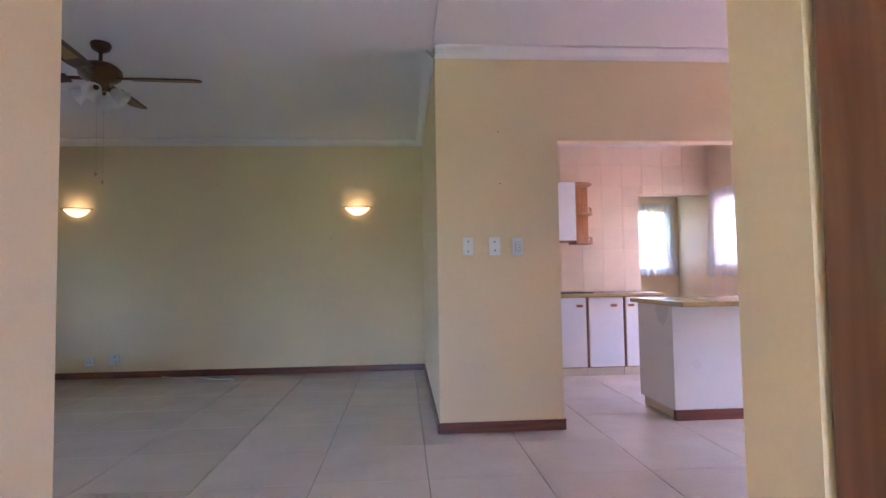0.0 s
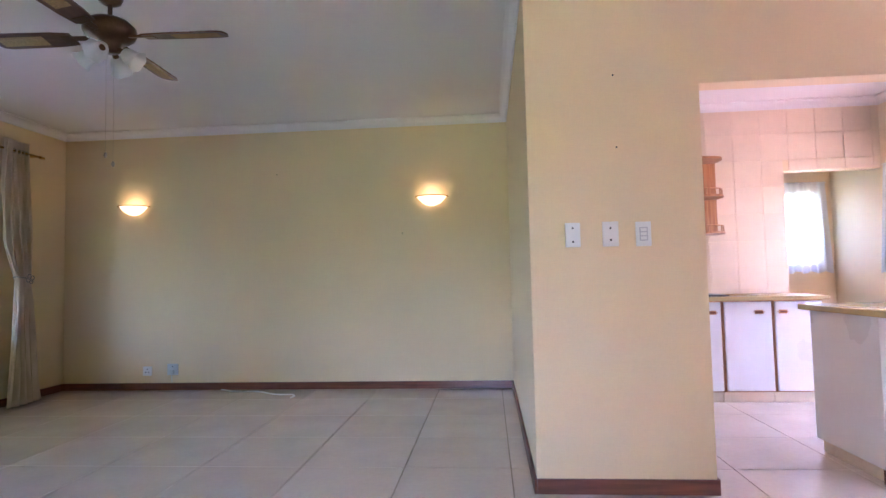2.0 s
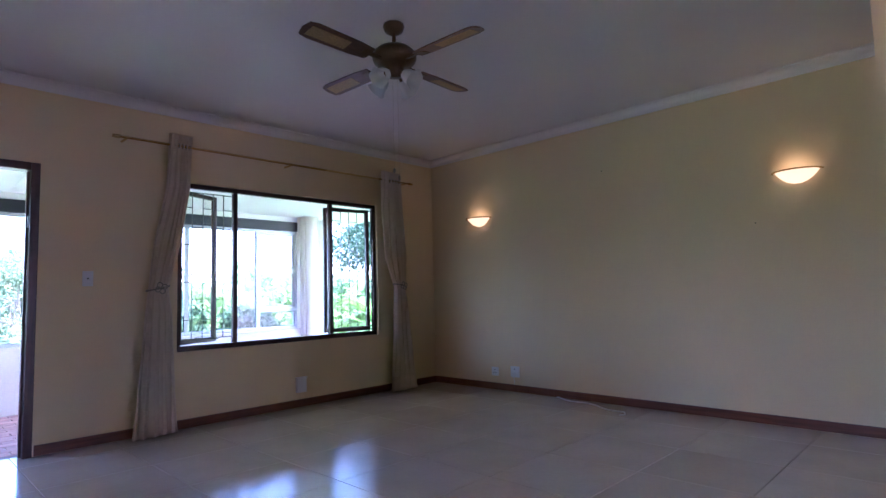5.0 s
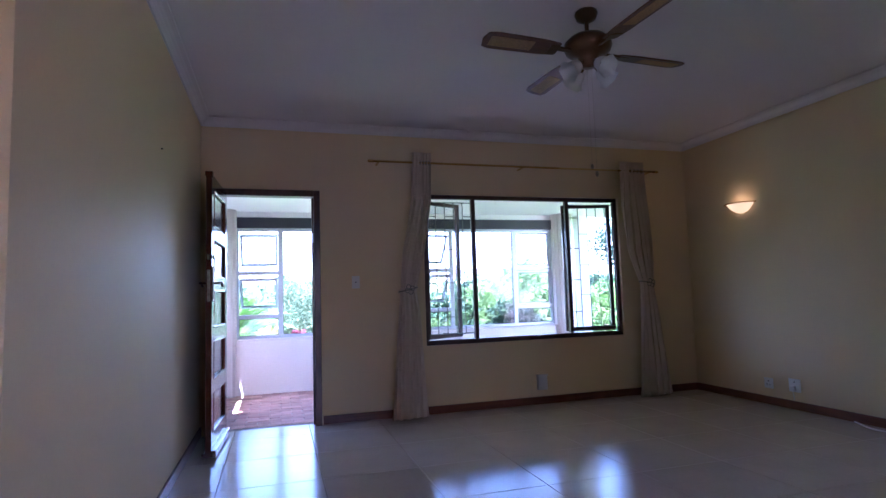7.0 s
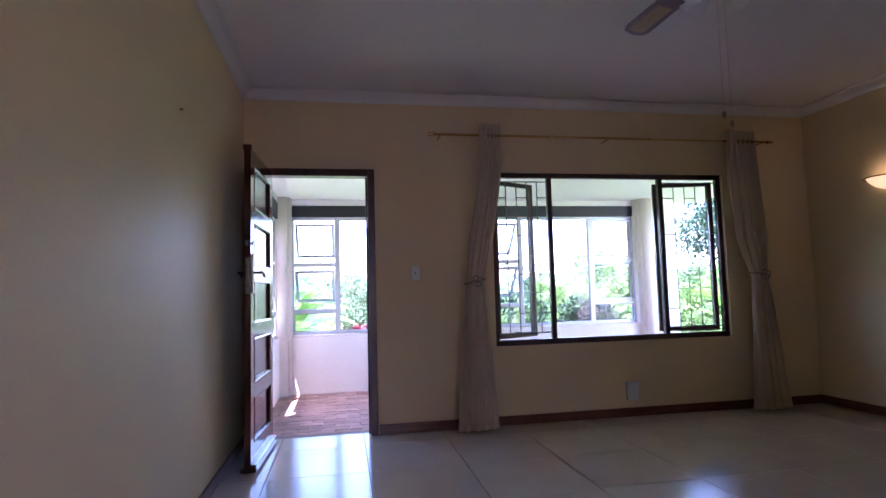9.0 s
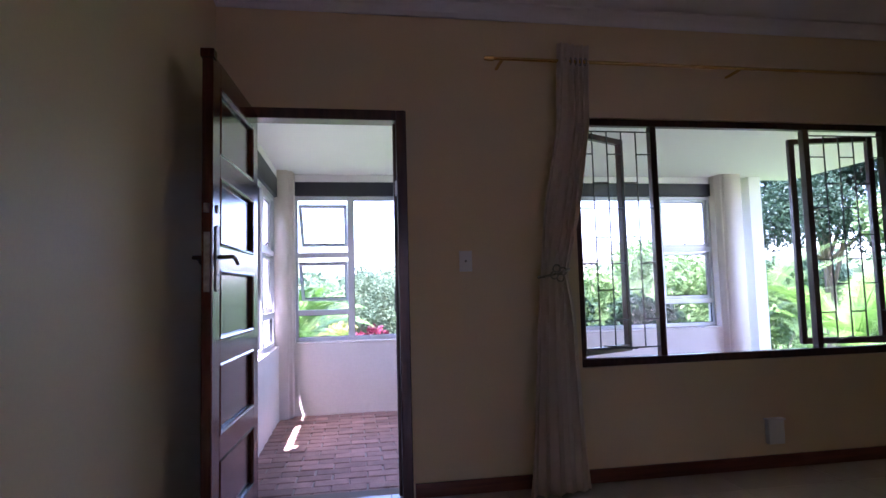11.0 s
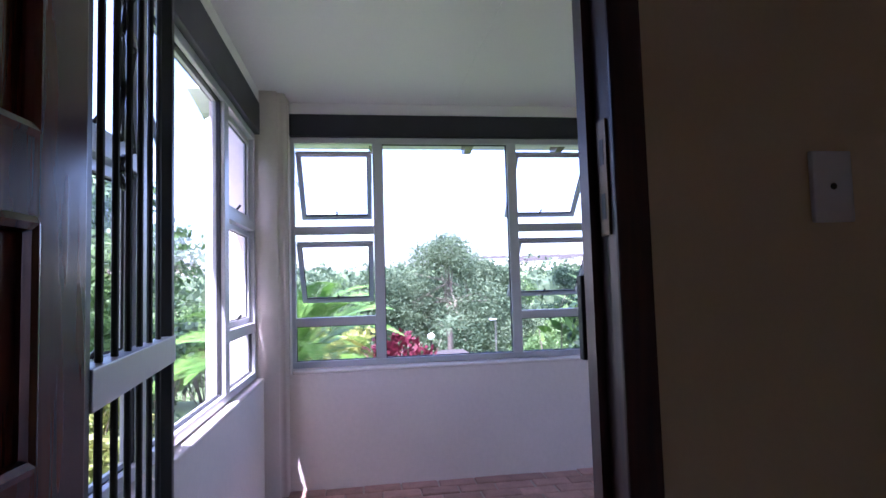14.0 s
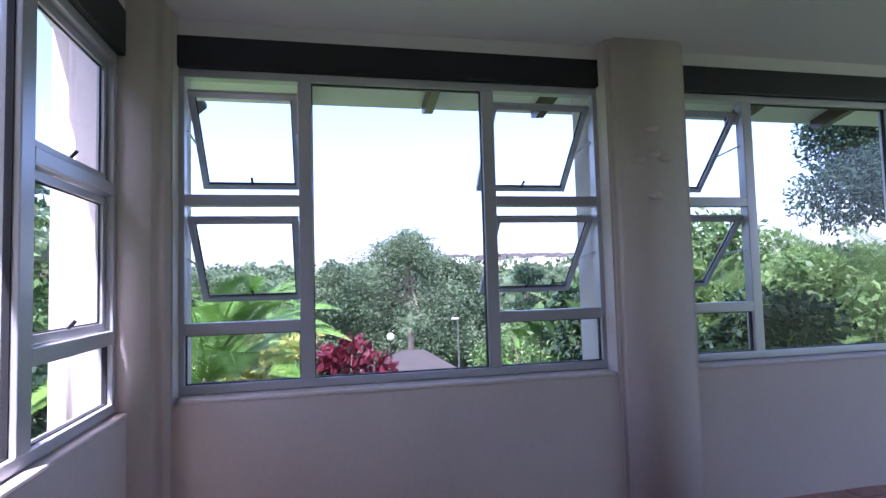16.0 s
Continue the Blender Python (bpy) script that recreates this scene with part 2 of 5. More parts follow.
def box(x0, x1, y0, y1, z0, z1, bevel=0.0, bm=None):
    bm = bm or bmesh.new()
    m = Matrix.Translation(((x0 + x1) / 2, (y0 + y1) / 2, (z0 + z1) / 2)) @ Matrix.Diagonal((abs(x1 - x0), abs(y1 - y0), abs(z1 - z0), 1))
    made = bmesh.ops.create_cube(bm, size=1, matrix=m)["verts"]
    if bevel:
        edges = list({e for v in made for e in v.link_edges})
        bmesh.ops.bevel(bm, geom=edges, offset=bevel, segments=2, affect="EDGES", profile=0.6)
    return bm


def rod(a, b, r, seg=10, bm=None, r2=None):
    bm = bm or bmesh.new()
    a, b = Vector(a), Vector(b)
    d = b - a
    m = Matrix.Translation((a + b) / 2) @ d.to_track_quat("Z", "Y").to_matrix().to_4x4()
    bmesh.ops.create_cone(bm, cap_ends=True, segments=seg, radius1=r, radius2=r if r2 is None else r2, depth=d.length, matrix=m)
    return bm


def lathe(profile, seg=24, bm=None, m=None):
    """Turned shape about z from (radius, height) pairs."""
    bm = bm or bmesh.new()
    m = m or Matrix.Identity(4)
    rings = [[bm.verts.new(m @ Vector((r * math.cos(2 * math.pi * k / seg), r * math.sin(2 * math.pi * k / seg), z))) for k in range(seg)] for r, z in profile]
    for a, b in zip(rings, rings[1:]):
        for k in range(seg):
            bm.faces.new((a[k], a[(k + 1) % seg], b[(k + 1) % seg], b[k]))
    return bm


def tube(points, r, seg=6, bm=None):
    bm = bm or bmesh.new()
    pts = [Vector(p) for p in points]
    rings = []
    for i, p in enumerate(pts):
        d = (pts[min(i + 1, len(pts) - 1)] - pts[max(i - 1, 0)]).normalized()
        q = d.to_track_quat("Z", "Y")
        rings.append([bm.verts.new(p + q @ Vector((r * math.cos(2 * math.pi * k / seg), r * math.sin(2 * math.pi * k / seg), 0))) for k in range(seg)])
    for a, b in zip(rings, rings[1:]):
        for k in range(seg):
            bm.faces.new((a[k], a[(k + 1) % seg], b[(k + 1) % seg], b[k]))
    bm.faces.new(rings[0])
    bm.faces.new(rings[-1])
    return bm


def wall(name, x0, x1, y0, y1, z0, z1, material, holes=(), label=""):
    """A thick wall; holes are (from, to, bottom, top) along its longer side and go right through."""
    along_x = (x1 - x0) > (y1 - y0)
    lo, hi = (x0, x1) if along_x else (y0, y1)
    us = sorted({lo, hi, *[h[0] for h in holes], *[h[1] for h in holes]})
    zs = sorted({z0, z1, *[max(z0, h[2]) for h in holes], *[min(z1, h[3]) for h in holes]})
    solid = lambda i, j: 0 <= i < len(us) - 1 and 0 <= j < len(zs) - 1 and not any(h[0] <= (us[i] + us[i + 1]) / 2 <= h[1] and h[2] <= (zs[j] + zs[j + 1]) / 2 <= h[3] for h in holes)
    p = (lambda u, w, z: (u, w, z)) if along_x else (lambda u, w, z: (w, u, z))
    w0, w1 = (y0, y1) if along_x else (x0, x1)
    verts, faces, index = [], [], {}

    def v(u, w, z):
        k = (u, w, z)
        if k not in index:
            index[k] = len(verts)
            verts.append(p(u, w, z))
        return index[k]

    for i in range(len(us) - 1):
        for j in range(len(zs) - 1):
            if not solid(i, j):
                continue
            a, b, c, d = us[i], us[i + 1], zs[j], zs[j + 1]
            for w in (w0, w1):
                faces.append((v(a, w, c), v(b, w, c), v(b, w, d), v(a, w, d)))
            for di, dj, q in ((-1, 0, ((a, c), (a, d))), (1, 0, ((b, c), (b, d))), (0, -1, ((a, c), (b, c))), (0, 1, ((a, d), (b, d)))):
                if not solid(i + di, j + dj):
                    (u1, z1_), (u2, z2_) = q
                    faces.append((v(u1, w0, z1_), v(u2, w0, z2_), v(u2, w1, z2_), v(u1, w1, z1_)))
    bm = bmesh.new()
    vs = [bm.verts.new(q) for q in verts]
    for f in faces:
        bm.faces.new([vs[k] for k in f])
    return tagged(mesh_ob(name, bm, material), label, "wall", "", "structure")


def setting(name, bm, material, label="", category="", smooth=False):
    return tagged(mesh_ob(name, bm, material, smooth), label, category or name.split("_")[0], "", "structure")


# ---------- large structure ----------
WX, NY, SY, EX = -3.31, 7.58, 2.575, 1.37      # room faces of the living room
PY, KX, TOP = 4.92, 4.88, 2.71                 # kitchen wall face, east face, ceiling
DOOR = (2.675, 3.575, -0.3, 2.09)
WIN = (4.545, 6.70, 0.634, 2.082)
wall("wall_west", WX - 0.10, WX, 2.30, 7.80, -0.3, TOP + 0.1, WALL, [DOOR, WIN], "cream painted wall with door and window")
wall("wall_north", WX, KX, NY, NY + 0.12, -0.3, TOP + 0.1, WALL, [(3.99, KX, -0.3, 2.04)], "cream painted plain wall")
wall("wall_south", WX, 0.222, SY - 0.2, SY, -0.3, TOP + 0.1, WALL, (), "cream painted plain wall")
wall("wall_hall_west", 0.07, 0.222, -1.6, SY - 0.2, -0.3, TOP + 0.1, WALL)
wall("wall_partition", EX, EX + 0.12, PY + 0.12, NY, -0.3, TOP + 0.1, WALL)
wall("wall_kitchen_front", EX, KX, PY, PY + 0.12, -0.3, TOP + 0.1, WALL, [(2.24, 4.17, -0.3, 2.045)], "cream painted wall with a wide kitchen opening")
wall("wall_dining_south", 1.482, KX, 1.50, 1.61, -0.3, TOP + 0.1, WALL)
wall("wall_hall_east", 1.58, 1.72, -1.6, 1.50, -0.3, TOP + 0.1, WALL)
# the hole is an unseen opening added for the hall fill lamp
wall("wall_hall_end", 0.05, 1.72, -1.72, -1.6, -0.3, TOP + 0.1, WALL, [(0.6, 1.5, 0.9, 2.1)])
EAST = wall("wall_east", KX, KX + 0.2, 1.47, 8.50, -0.3, TOP + 0.1, WALL, [(4.0, 4.76, -0.3, 2.09), (6.02, 6.95, -0.3, 2.03), (7.0, 7.45, 1.15, 2.0)])
wall("wall_scullery_north", 2.9, KX, 8.38, 8.5, -0.3, TOP + 0.1, WALL, [(4.28, 4.74, 1.12, 1.95)])
wall("wall_scullery_west", 2.9, 3.02, 7.70, 8.38, -0.3, TOP + 0.1, WALL)
setting("ceiling", box(WX - 0.10, KX + 0.2, -1.72, 8.5, TOP, TOP + 0.12), CEIL, "flat white painted ceiling")

# porch
PX, PZ, PC, PS = -6.25, -0.13, 2.335, 2.47
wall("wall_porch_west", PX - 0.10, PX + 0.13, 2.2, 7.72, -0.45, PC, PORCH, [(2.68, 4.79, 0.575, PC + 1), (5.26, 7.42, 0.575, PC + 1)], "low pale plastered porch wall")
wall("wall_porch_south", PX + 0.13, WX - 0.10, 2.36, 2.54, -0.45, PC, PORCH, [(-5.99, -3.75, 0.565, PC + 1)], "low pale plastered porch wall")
wall("wall_wing", PX - 0.2, PX - 0.05, 2.13, 2.29, -0.45, 2.25, OUTWALL, (), "white sunlit outside wing wall")
wall("wall_porch_post", PX - 0.10, PX + 0.10, 7.90, 8.05, -0.45, PC, OUTWALL)
setting("ceiling_porch", box(PX - 0.12, WX - 0.10, 2.25, 8.65, PC, PC + 0.1), CEIL, "white porch ceiling", "ceiling")
setting("trim_porch_ceiling", box(PX + 0.14, WX - 0.11, 3.765, 3.785, PC - 0.004, PC + 0.001), CEIL, "", "trim")
# unseen slabs added over the ceilings to block sun; porch edge trims the sliver
setting("roof_slab", box(WX - 0.2, KX + 0.5, -1.9, 8.9, TOP + 0.13, TOP + 0.3), ROOF, "", "roof")
setting("roof_porch", box(PX - 0.3, WX - 0.21, 2.15, 8.75, PC + 0.27, PC + 0.36), ROOF, "", "roof")


def pillar(name, x0, x1, y0, y1, z0, z1, r, label):
    bm = box(x0, x1, y0, y1, z0, z1)
    edges = [e for e in bm.edges if abs(e.verts[0].co.z - e.verts[1].co.z) > 0.5]
    bmesh.ops.bevel(bm, geom=edges, offset=r, segments=5, affect="EDGES")
    return setting(name, bm, PORCH, label, "pillar", True)


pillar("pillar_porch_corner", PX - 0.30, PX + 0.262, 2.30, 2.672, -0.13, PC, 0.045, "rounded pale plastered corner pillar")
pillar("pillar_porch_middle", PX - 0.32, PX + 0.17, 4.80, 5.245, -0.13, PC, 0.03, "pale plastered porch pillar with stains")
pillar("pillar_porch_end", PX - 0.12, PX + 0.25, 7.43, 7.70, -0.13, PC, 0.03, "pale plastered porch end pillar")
# sill slopes over the low walls
for nm, b in (("sill_west", (PX - 0.02, PX + 0.135, 2.69, 4.785, 0.575, 0.598)), ("sill_west_far", (PX - 0.02, PX + 0.135, 5.26, 7.41, 0.575, 0.598)), ("sill_south", (-6.04, -3.75, 2.44, 2.545, 0.565, 0.587))):
    setting(nm, box(*b, 0.01), PORCH, "", "sill")
# dark beams over the porch windows
setting("beam_west", box(PX - 0.02, PX + 0.06, 2.675, 4.80, 2.11, 2.255, 0.004), BEAM, "dark blue-black painted beam", "beam")
setting("beam_west_far", box(PX - 0.02, PX + 0.06, 5.25, 7.425, 2.11, 2.255, 0.004), BEAM, "dark blue-black painted beam", "beam")
setting("beam_south", box(-6.04, -3.54, 2.40, 2.53, 2.06, 2.255, 0.004), BEAM, "dark blue-black painted beam", "beam")
for nm, b in (("trim_porch_head", (PX - 0.08, PX + 0.05, 2.675, 4.80, 2.258, PC - 0.002)), ("trim_porch_head_far", (PX - 0.08, PX + 0.05, 5.25, 7.425, 2.258, PC - 0.002)), ("trim_porch_head_south", (-6.04, -3.54, 2.38, 2.525, 2.258, PC - 0.002))):
    setting(nm, box(*b), CEIL, "", "trim")

# eaves with rafter tails
for nm, size, n in (("eaves_west", 6.4, 8), ("eaves_south", 4.6, 5)):
    OUT, UP = (0.85, 0.0) if n == 8 else (0.21, 0.16)
    e = thing(nm, (PX - 0.1, 2.0, 0) if n == 8 else (WX - 0.6, 2.36, 0), "eaves, dark timber rafter tails west, shade-dark board south", "eaves", 0 if n == 8 else 90, "", "structure")
    bm = bmesh.new()
    vs = [bm.verts.new(v) for v in ((0, 0, 2.47 + UP), (-OUT, 0, 2.27 + UP), (-OUT, size, 2.27 + UP), (0, size, 2.47 + UP), (0, 0, 2.50 + UP), (-OUT, 0, 2.30 + UP), (-OUT, size, 2.30 + UP), (0, size, 2.50 + UP))]
    for f in ((0, 1, 2, 3), (4, 5, 6, 7), (0, 1, 5, 4), (2, 3, 7, 6), (1, 2, 6, 5), (0, 3, 7, 4)):
        bm.faces.new([vs[k] for k in f])
    # south board takes the dark roof colour, standing for shade under the eaves
    part("eaves_board", bm, OUTWALL if n == 8 else ROOF, e)
    for k in range(n if n == 8 else 0):
        y = 0.45 + k * (size - 0.9) / (n - 1)
        bm = bmesh.new()
        a = [bm.verts.new((x, y + s * 0.03, z)) for s in (-1, 1) for x, z in ((0, 2.465 + UP), (0.05 - OUT, 2.278 + UP), (0.05 - OUT, 2.22 + UP), (0.13 - OUT, 2.20 + UP), (0, 2.36 + UP))]
        bm.faces.new(a[:5])
        bm.faces.new(a[5:])
        for i in range(5):
            bm.faces.new((a[i], a[(i + 1) % 5], a[(i + 1) % 5 + 5], a[i + 5]))
        part("rafter_tail", bm, FRAMEW, e)

# unseen slab added to keep sun and sky out of the east openings
setting("eaves_east", box(KX + 0.2, KX + 1.9, 1.5, 8.5, 2.34, 2.40), OUTWALL, "plain unseen slab added to shade the yard door", "eaves")


# cornices and skirtings
def cornice(name, a, b, out):
    """Coved cornice from a to b; out is the way from the wall into the room."""
    bm = bmesh.new()
    a, b, out = Vector((*a, 0)), Vector((*b, 0)), Vector((*out, 0))
    prof = [(0, -0.075), (0.012, -0.075)] + [(0.012 + 0.058 * (1 - math.cos(t)), -0.07 + 0.058 * math.sin(t)) for t in (0.0, 0.4, 0.8, 1.2, 1.57)] + [(0.075, -0.012), (0.075, 0)]
    ends = [[bm.verts.new(p + out * d + Vector((0, 0, TOP + h - 0.001))) for d, h in prof] for p in (a, b)]
    for i in range(len(prof) - 1):
        bm.faces.new((ends[0][i], ends[0][i + 1], ends[1][i + 1], ends[1][i]))
    bm.faces.new(ends[0])
    bm.faces.new(ends[1])
    setting(name, bm, CEIL, "white coved cornice", "cornice")


for i, (a, b, o) in enumerate((((WX, SY), (WX, NY), (1, 0)), ((WX, NY), (EX, NY), (0, -1)), ((EX, NY), (EX, PY), (-1, 0)), ((EX, PY), (KX, PY), (0, -1)), ((WX, SY), (0.222, SY), (0, 1)), ((KX, PY), (KX, 1.61), (-1, 0)), ((EX + 0.12, NY), (KX, NY), (0, -1)), ((KX, NY), (KX, PY + 0.12), (-1, 0)))):
    cornice("cornice_%d" % (i + 1), a, b, o)
setting("trim_ceiling_strip", box(1.355, 1.385, 1.62, PY - 0.07, TOP - 0.008, TOP + 0.001), CEIL, "", "trim")

for i, (b, m) in enumerate((((WX, EX, NY - 0.016, NY, 0.004, 0.078), SKIRT), ((WX, WX + 0.016, 3.585, NY - 0.016, 0.004, 0.078), SKIRT_Y), ((EX - 0.016, EX, PY - 0.016, NY - 0.016, 0.004, 0.078), SKIRT_Y), ((EX, 2.25, PY - 0.016, PY, 0.004, 0.078), SKIRT), ((4.165, KX, PY - 0.016, PY, 0.004, 0.078), SKIRT), ((WX, 0.222, SY, SY + 0.016, 0.004, 0.078), SKIRT), ((KX - 0.016, KX, 1.61, 4.0, 0.004, 0.078), SKIRT_Y), ((2.24, 2.256, PY, PY + 0.12, 0.004, 0.078), SKIRT_Y))):
    setting("baseboard_%d" % (i + 1), box(*b, 0.004), m, "red-brown timber baseboard", "baseboard")

# floor slabs under the pieces
setting("floor", box(WX - 0.2, KX + 0.2, -1.6, 8.4, -0.25, -0.006), JOINT, "large cream tiles with dark joints")
setting("floor_porch", box(PX, WX - 0.10, 2.4, 8.05, -0.5, PZ - 0.008), MORTAR, "red paving bricks in running bond")
setting("step_threshold", box(WX - 0.22, WX - 0.095, 2.68, 3.57, -0.2, -0.02, 0.008), PORCH, "", "step")


# ---------- doors and windows of the rooms ----------
def panel_leaf(parent, w, h, t, panels, material):
    """A panelled door leaf along local +x from its hinge, standing on z 0."""
    stile, rail = 0.105, 0.105
    bm = box(0, stile, -t / 2, t / 2, 0, h, 0.004)
    box(w - stile, w, -t / 2, t / 2, 0, h, 0.004, bm)
    ph = (h - rail * (panels + 1) - 0.06) / panels
    z = 0
    spots = []
    for k in range(panels + 1):
        r = rail + (0.06 if k == 0 else 0)
        box(stile, w - stile, -t / 2, t / 2, z, z + r, 0.0, bm)
        z += r
        if k < panels:
            spots.append((z, z + ph))
            z += ph
    part("leaf_frame", bm, material, parent)
    for a, b in spots:
        p = part("panel", box(stile - 0.005, w - stile + 0.005, -t / 2 + 0.016, t / 2 - 0.016, a - 0.005, b + 0.005), material, parent)
        for s in (-1, 1):
            # moulding bead round the panel
            bm = bmesh.new()
            c = [(stile, a), (w - stile, a), (w - stile, b), (stile, b)]
            for i in range(4):
                (xa, za), (xb, zb) = c[i], c[(i + 1) % 4]
                rod((xa, s * (t / 2 - 0.008), za), (xb, s * (t / 2 - 0.008), zb), 0.0115, 8, bm)
            part("moulding", bm, material, p)
    return spots


def lever(parent, x, z, side, material, toward):
    y = side
    s = 1 if side > 0 else -1
    pl = part("handle_plate", box(x - 0.021, x + 0.021, min(y, y + s * 0.006), max(y, y + s * 0.006), z - 0.115, z + 0.105, 0.0025), material, parent, "ornate aged metal handle plate")
    for zz in (z + 0.105, z - 0.115):
        part("plate_end", rod((x, y, zz), (x, y + s * 0.006, zz), 0.0205, 14), material, pl)
    part("lever_handle", tube([(x, y, z), (x, y + s * 0.045, z), (x + toward * 0.03, y + s * 0.052, z + 0.004), (x + toward * 0.075, y + s * 0.05, z + 0.002), (x + toward * 0.105, y + s * 0.05, z - 0.012), (x + toward * 0.122, y + s * 0.05, z - 0.020)], 0.0085, 8), BRONZE, pl, "dark bronze lever", smooth=True)
    part("keyhole", rod((x, y + s * 0.004, z - 0.07), (x, y + s * 0.0075, z - 0.07), 0.006, 8), DARKBIT, pl)


frame1 = tagged(thing("door_1", (WX, 0, 0), "open dark mahogany panelled front door in timber frame", "door", 0, "", "structure"))
for nm, b in (("jamb", (-0.094, 0.012, DOOR[0], DOOR[0] + 0.055, -0.02, 2.09)), ("jamb", (-0.094, 0.012, DOOR[1] - 0.055, DOOR[1], -0.02, 2.09)), ("head", (-0.094, 0.012, DOOR[0] + 0.055, DOOR[1] - 0.055, 2.032, 2.09))):
    part(nm, box(*b, 0.005), FRAMEW, frame1)
part("door_stop", box(-0.085, -0.05, 3.505, 3.52, 0, 2.03), FRAMEW, frame1)
part("strike_plate", box(-0.035, -0.005, 3.516, 3.5215, 1.18, 1.36), BRONZE, frame1)
for z in (1.205, 1.29):
    part("bolt_slot", box(-0.027, -0.013, 3.5155, 3.5165, z, z + 0.04), DARKBIT, frame1)
part("gate_strike", box(-0.112, -0.094, 3.502, 3.523, 0.98, 1.12, 0.002), DARKBIT, frame1, "dark steel gate strike box")
part("keep", box(-0.035, -0.005, 3.511, 3.5215, 1.62, 1.70), PLASTIC, frame1)

leaf = thing("front_door_leaf", (WX + 0.005, 2.766, 0.012), "dark glossy mahogany door leaf, five panels, standing open", "door", -3)
panel_leaf(leaf, 0.77, 2.035, 0.042, 5, MAHOG)
lever(leaf, 0.718, 1.235, 0.021, PEWTER, -1)
lever(leaf, 0.718, 1.235, -0.021, PEWTER, -1)
part("lock_face", box(0.769, 0.7735, -0.011, 0.011, 1.10, 1.33, 0.001), PEWTER, leaf, "metal lock face on the door edge")
part("latch_bolt", box(0.772, 0.782, -0.006, 0.006, 1.19, 1.21), PEWTER, leaf)
part("deadbolt_knob", lathe([(0.0, 0.0), (0.017, 0.0), (0.017, 0.004), (0.010, 0.006), (0, 0.007)], 16, None, pose(0.718, 0.021, 1.425, -90)), PEWTER, leaf)
part("deadbolt", box(0.770, 0.787, -0.008, 0.008, 1.405, 1.44, 0.001), PEWTER, leaf)
part("weather_bar", box(0.02, 0.765, 0.021, 0.052, 0.0, 0.05, 0.008), MAHOG, leaf)
part("weather_bar", box(0.02, 0.765, -0.045, -0.021, 0.0, 0.03, 0.006), MAHOG, leaf)
part("top_block", box(0.735, 0.78, -0.026, 0.026, 2.02, 2.055, 0.003), MAHOG, leaf)

# living room window: fixed middle light and two casements standing open
w1 = thing("window_1", (WX - 0.05, 0, 0), "dark timber window with two casements standing open", "window", 0, "", "structure")
fx = 0.022
for nm, b in (("sill_rail", (-fx, fx, WIN[0], WIN[1], WIN[2], WIN[2] + 0.045)), ("head_rail", (-fx, fx, WIN[0], WIN[1], WIN[3] - 0.04, WIN[3])), ("side_stile", (-fx, fx, WIN[0], WIN[0] + 0.04, WIN[2] + 0.045, WIN[3] - 0.04)), ("side_stile", (-fx, fx, WIN[1] - 0.04, WIN[1], WIN[2] + 0.045, WIN[3] - 0.04)), ("mullion", (-fx, fx, 5.045, 5.085, WIN[2] + 0.045, WIN[3] - 0.04)), ("mullion", (-fx, fx, 6.085, 6.125, WIN[2] + 0.045, WIN[3] - 0.04))):
    part(nm, box(*b, 0.004), FRAMEW, w1)
pane = part("pane", box(-0.003, 0.003, 5.085, 6.085, WIN[2] + 0.045, WIN[3] - 0.04), CLEAR, w1)
pane.visible_shadow = False


def casement(hinge_y, width, angle, s):
    c = thing("window_casement", (WX - 0.11, hinge_y, WIN[2] + 0.05), "dark timber casement standing open outwards", "casement")
    c.matrix_world = pose(WX - 0.11, hinge_y, WIN[2] + 0.05, 0, 0, angle)
    h = WIN[3] - WIN[2] - 0.10
    for b in ((0, 0.035), (width - 0.035, width)):
        part("stile", box(-0.018, 0.018, s * b[0], s * b[1], 0, h, 0.003), FRAMEW, c)
    for b in ((0, 0.04), (h - 0.035, h)):
        part("rail", box(-0.018, 0.018, s * 0.035, s * (width - 0.035), b[0], b[1], 0.003), FRAMEW, c)
    g = part("pane", box(-0.002, 0.002, s * 0.035, s * (width - 0.035), 0.04, h - 0.035), CLEAR, c)
    g.visible_shadow = False
    part("stay", rod((0.02, s * width * 0.4, 0.05), (0.14, s * width * 0.75, 0.03), 0.004, 6), DARKBIT, c)


casement(WIN[0] + 0.04, 0.46, 26, 1)
casement(WIN[1] - 0.04, 0.53, -13, -1)


def burglar_bars(name, y0, y1, z0, z1, n):
    """Uprights between two cross bars, with rungs staggered like a brick bond."""
    g = thing(name, (WX - 0.035, 0, 0), "thin grey steel burglar bars with staggered rungs", "burglar bars", 0, "burglar bars on the window")
    ys = [y0 + (y1 - y0) * k / (n + 1) for k in range(n + 2)]
    lo, hi = z0 + 0.055, z1 - 0.035
    for y in ys[1:-1]:
        part("upright_bar", rod((0, y, lo), (0, y, hi), 0.0046, 6), BARSTEEL, g)
    for z in (lo, hi):
        part("cross_bar", rod((0, y0, z), (0, y1, z), 0.0046, 6), BARSTEEL, g)
    for k in range(n + 1):
        for f in ((0.127, 0.384, 0.64, 0.893) if k % 2 == 0 else (0.263, 0.505, 0.76)):
            z = lo + (hi - lo) * f
            part("rung", rod((0, ys[k], z), (0, ys[k + 1], z), 0.0042, 6), BARSTEEL, g)


burglar_bars("burglar_bars", WIN[0] + 0.04, 5.045, WIN[2] + 0.045, WIN[3] - 0.04, 4)
burglar_bars("burglar_bars", 6.125, WIN[1] - 0.04, WIN[2] + 0.045, WIN[3] - 0.04, 4)


